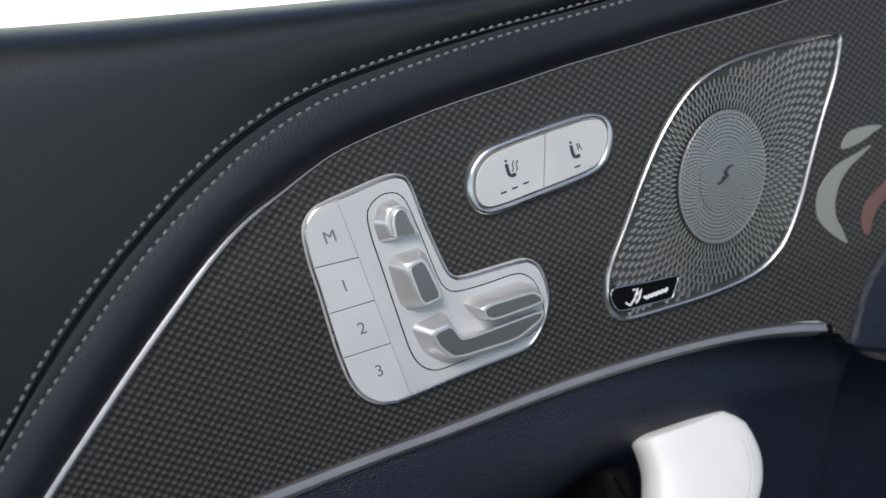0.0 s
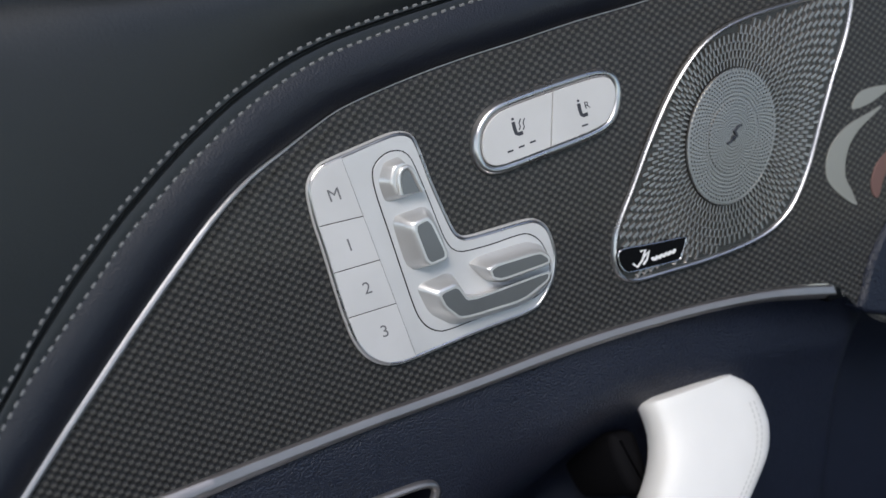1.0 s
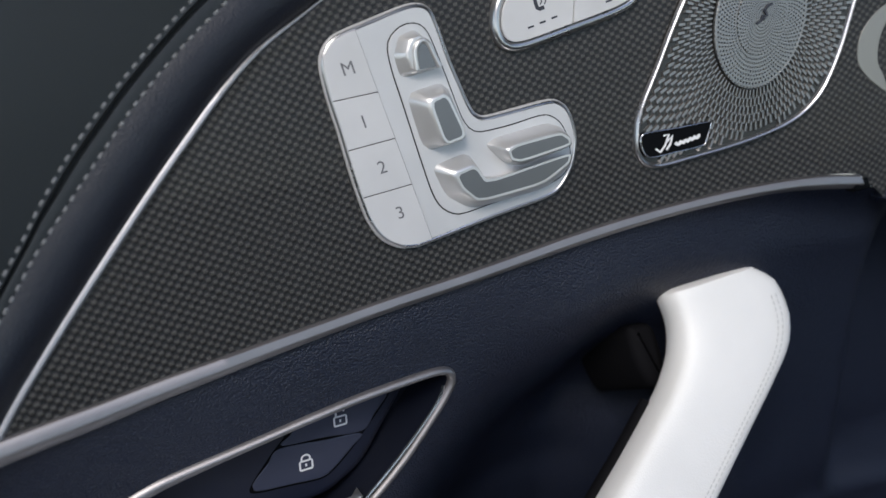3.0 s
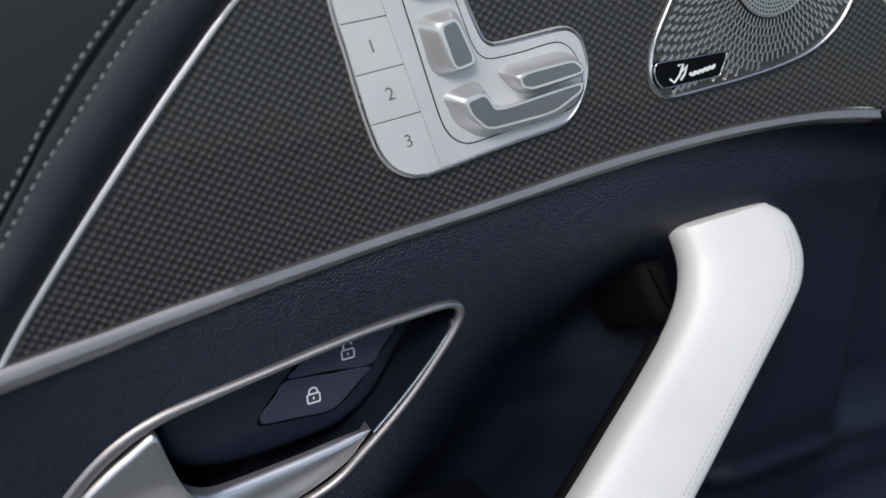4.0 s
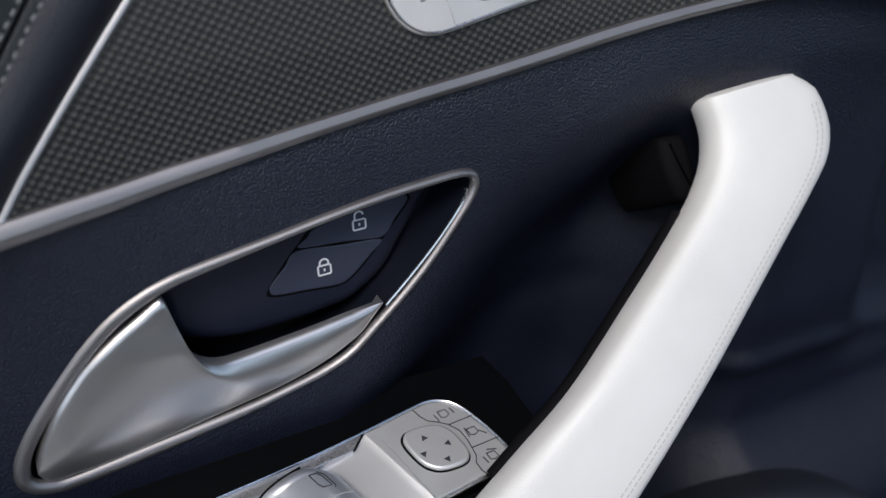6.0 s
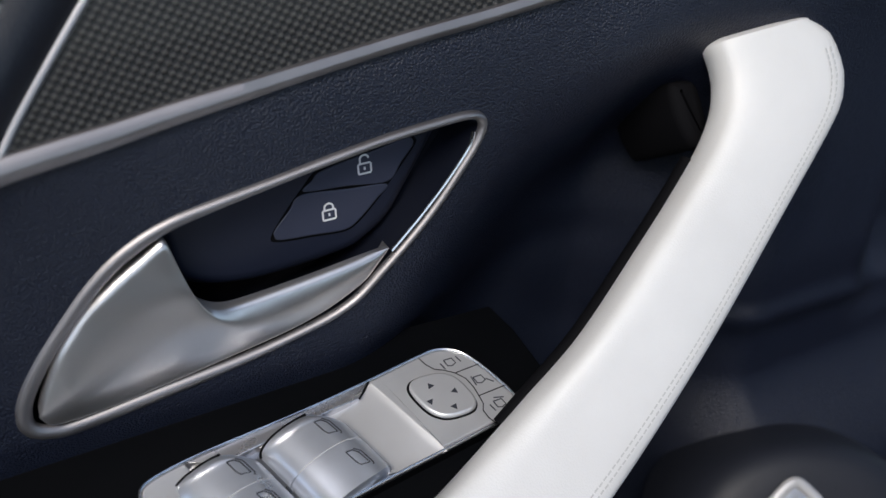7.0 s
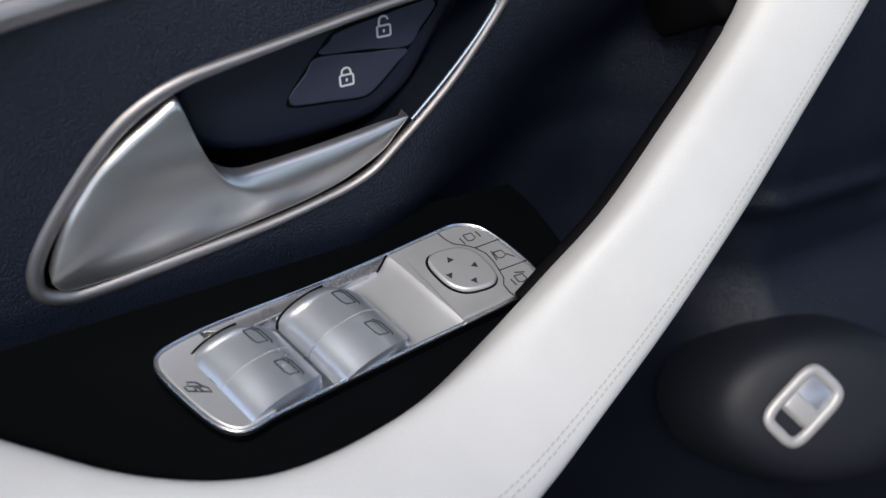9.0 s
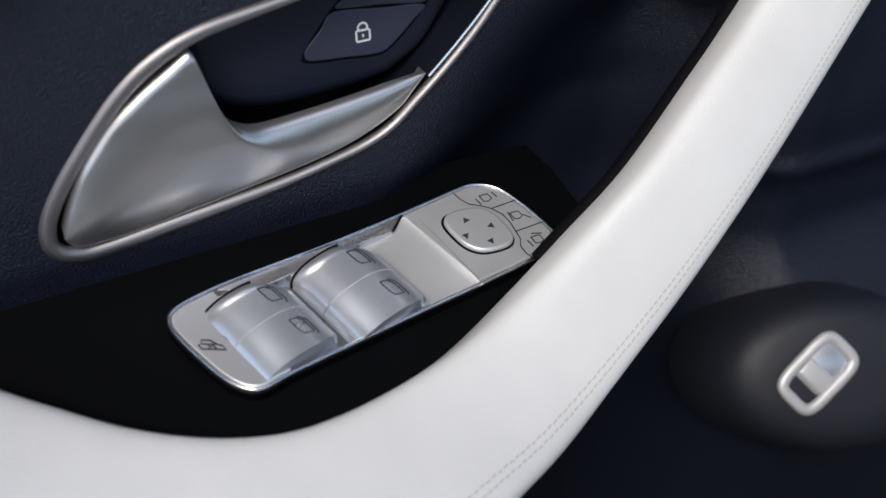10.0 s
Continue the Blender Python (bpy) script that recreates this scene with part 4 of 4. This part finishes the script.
        t = Vector((dx, dy, 0)).normalized()
        o = Vector((-t[1], t[0], 0))
        tri = [Vector((cu, cv, 0)) + t * 1.9, Vector((cu, cv, 0)) - t * 1.2 + o * 1.9, Vector((cu, cv, 0)) - t * 1.2 - o * 1.9]
        bm.faces.new([bm.verts.new(V(p[0], p[1], 3.3)) for p in tri])
        part("arrow", bm, INK, pad, "", False)
    part("key_joints", stroke([[(59.5, 33.2), (61.4, 28.4), (64.4, 24.4), (69, 22.2), (73.6, 18.9), (77.4, 14), (79, 8), (79.4, 2.2), (79.6, -2.4), (77.9, -6.2), (78.8, -11), (81.1, -15.2)],
                               [(73.6, 18.9), (87.4, 20.4)], [(79.3, 2.4), (95.0, 4.0)]], 0.5, 0.75, 0.95), GAP, mirror, "", False)
    # mirror symbols: a mirror housing with a bar beside it
    for (cu, cv), extra in (((73.5, 26.4), [(4.2, 2.2), (5.6, -1.6)]), ((83.6, 11.9), [(3.2, -1.0), (6.4, -4.0)]), ((87.4, -4.6), [(-1.6, 3.6), (3.4, 2.4)])):
        house = [(cu - 2.6, cv + 1.6), (cu + 1.8, cv + 1.8), (cu + 2.8, cv - 1.6), (cu + 0.4, cv - 2.8), (cu - 1.8, cv - 2.2), (cu - 2.6, cv + 1.6)]
        lines = [house, [(cu - 5.0, cv + 0.4), (cu - 3.6, cv - 3.8)] if extra[0][0] != 3.2 else [(cu - 3.4, cv + 2.6), (cu - 2.8, cv - 3.4)], [(cu + x, cv + y) for x, y in extra]]
        part("mirror_symbol", stroke(lines, 0.6, 0.8, 1.0), INK, mirror, "", False)


window_switches()


# ---- white pull handle and armrest ----
def pull_handle():
    th = root("pull_handle", IDENT, "white leather door pull handle that runs into the armrest", "handle")
    inner = [PULL @ V(u, v) for u, v in ((157, 108), (157.5, 98), (156.9, 89), (151.3, 75), (138.1, 59.5), (113.2, 38.8), (90, 21.2), (46, -10.8))]
    for w, s in (((9.1, -30.4), (102.6, -4.2)), ((-23.7, -46.5), (63.1, -26.2)), ((-54.6, -59.7), (28.4, -43.4))):
        share = (0.2, 0.5, 0.8)[len(inner) - 8]
        inner.append((PULL @ V(*w)).lerp(SHELF @ V(*s), share))
    inner += [SHELF @ V(u, v, 1) for u, v in ((-1.5, -54.1), (-28.3, -60.4), (-52.3, -61.7), (-74, -56.9), (-94.3, -47.9), (-114, -35.5), (-133.3, -19.8), (-152.9, -3.2), (-200, 40))]
    outer = [PULL @ V(u, v) for u, v in ((223, 110.5), (234.5, 102), (238, 89), (237.6, 77.6), (230.4, 63), (214, 47.7), (185.3, 24.3), (158, 2), (131, -20), (101.3, -43))]
    for w, s in (((60.6, -72.8), (139.2, -50.5)), ((22.3, -99.2), (93.6, -79.9)), ((-14.6, -124.7), (53.5, -105.6)), ((-41.8, -139.4), (26.8, -119.8))):
        share = (0.1, 0.25, 0.45, 0.65)[len(outer) - 10]
        outer.append((PULL @ V(*w)).lerp(SHELF @ V(*s), share))
    outer += [SHELF @ V(u, v, -8) for u, v in ((-30, -146), (-90, -156), (-150, -154), (-220, -140))]
    n = 90
    a, b = smooth_line(inner, n), smooth_line(outer, n)
    a = [p.lerp(q, 0.06) for p, q in zip(a, b)]
    rows = []
    top = PULL.to_3x3() @ Vector((0, 0, 1))
    flat = SHELF.to_3x3() @ Vector((0, 0, 1))
    for i, (p, q) in enumerate(zip(a, b)):
        f = step(0.35, 0.75, i / n)
        up = top.lerp(flat, f).normalized()
        th_mm = 0.030
        ex = 0.42 + 0.45 * (1 - min(i / 7, 1))
        mid, half = (p + q) / 2, (q - p) / 2
        ring = []
        for k in range(28):
            w = 2 * math.pi * k / 28
            c, s = math.cos(w), math.sin(w)
            x = math.copysign(abs(c) ** ex, c)
            y = math.copysign(abs(s) ** 0.46, s)
            ring.append(mid + half * x + up * (th_mm / 2 * (y - 0.1)))
        rows.append(ring)
    into = Vector((0.02, 0.055, -0.034))
    end = rows[0]
    mid = sum(end, Vector()) / len(end)
    over = PULL.to_3x3() @ Vector((0.1, 1, 0))
    for size, up, far in ((0.99, 1.0, 0.0), (0.965, 2.2, 0.03), (0.92, 3.4, 0.09), (0.85, 4.0, 0.2), (0.78, 3.0, 0.45), (0.74, 0, 1.0)):
        rows.insert(0, [mid + (p - mid) * size + over * up * 0.001 + into * far for p in end])
    part("grip", rows_mesh(rows, True, True, True), WHITE, th, "smooth white leather")
    # the black foot under the upper end, which holds the grip to the door
    foot = plate([(148, 94), (154, 97), (166, 92), (166, 64), (160, 59), (153, 61), (148, 76)], -80, -22, 6.0, 60, 4)
    foot.transform(PULL)
    part("foot", foot, GAP, th, "black plastic foot")
    # black lining that shows along the inner side, under the leather
    lining = [a[i] + (a[i] - b[i]).normalized() * -0.002 - top.lerp(flat, step(0.35, 0.75, i / n)).normalized() * 0.0135 for i in range(10, 39, 3)]
    part("lining", tube(lining, 0.0042, 80, 10, 1.0), GAP, th, "black plastic lining")
    # two lines of stitches along the outer side
    for share in (0.60, 0.70):
        bm = bmesh.new()
        for i in range(3, n - 30):
            p0, p1 = rows[i + 6], rows[i + 7]
            def on(r):
                x = share
                m, hf = (r[0] + r[14]) / 2, (r[0] - r[14]) / 2
                return m + hf * x
            up = (p0[7] - p0[21]).normalized()
            s = (1 - share ** (2 / 0.42)) ** 0.5
            lift = up * (0.015 * s ** 0.46 + 0.0003)
            for j in range(2):
                a0 = on(p0).lerp(on(p1), j / 2) + lift
                a1 = on(p0).lerp(on(p1), j / 2 + 0.36) + lift
                t = (a1 - a0).normalized().cross(up) * 0.0004
                low = [bm.verts.new(x) for x in (a0 - t, a0 + t, a1 + t, a1 - t)]
                bm.faces.new(low)
        tagged(part("stitching", bm, WHITETHREAD, th, "white tone-on-tone stitches", False), kind="stuff")


pull_handle()


# ---- boot release switch ----
def boot_switch():
    n = Vector((-0.2, -0.75, 0.63)).normalized()
    u = Vector((0.0395, 0.0107, 0.0253)).normalized()
    u = (u - n * u.dot(n)).normalized()
    v = n.cross(u)
    m = basis(Vector((0.3025, 0.241, 0.458)) - u * 0.0025, u, v, n)
    th = root("boot_release_switch", m, "chrome framed boot release switch on the lower door", "switch")
    frame_pts = [(24.2 * math.copysign(abs(math.cos(a)) ** 0.42, math.cos(a)), 14.8 * math.copysign(abs(math.sin(a)) ** 0.5, math.sin(a))) for a in [2 * math.pi * (k + 0.5) / 40 for k in range(40)]]
    part("frame", rim(frame_pts, 7.4, 2.6, out=2.2), SILVER, th, "silver frame with rounded corners")
    part("well", plate(frame_pts, -6, -2.6, 1.0), INSET, th)
    part("rocker", frustum([(-13, -10.4), (-13, 10.4), (6, 10.4), (6, -10.4)], [(-8, -9.8), (-8, 9.8), (3.6, 9.8), (3.6, -9.8)], -6, 1.4, 1.5), SILVER, th, "polished rocker")
    part("rocker_face", frustum([(3, -10.4), (3, 10.4), (20, 10.4), (20, -10.4)], [(3.6, -9.8), (3.6, 9.8), (19.4, 9.8), (19.4, -9.8)], -5, -0.2, 0.6), ROCKER, th, "polished rocker face")
    rows = []
    for f, h in ((0.12, -1.6), (0.5, -1.8), (0.72, -3), (0.86, -6.5), (0.95, -12), (1.02, -22), (1.1, -45), (1.16, -80)):
        ring = []
        for k in range(64):
            a, b = (76 * math.cos(2 * math.pi * k / 64) * f + 20), (50 * math.sin(2 * math.pi * k / 64) * f - 2)
            ring.append(V((a + b) * 0.707, (b - a) * 0.707, h))
        rows.append(ring)
    part("switch_pod", rows_mesh(rows, True, True, False), POD, DOOR, "dark rounded pod on the lower door", True, TRIM.inverted() @ m)


boot_switch()
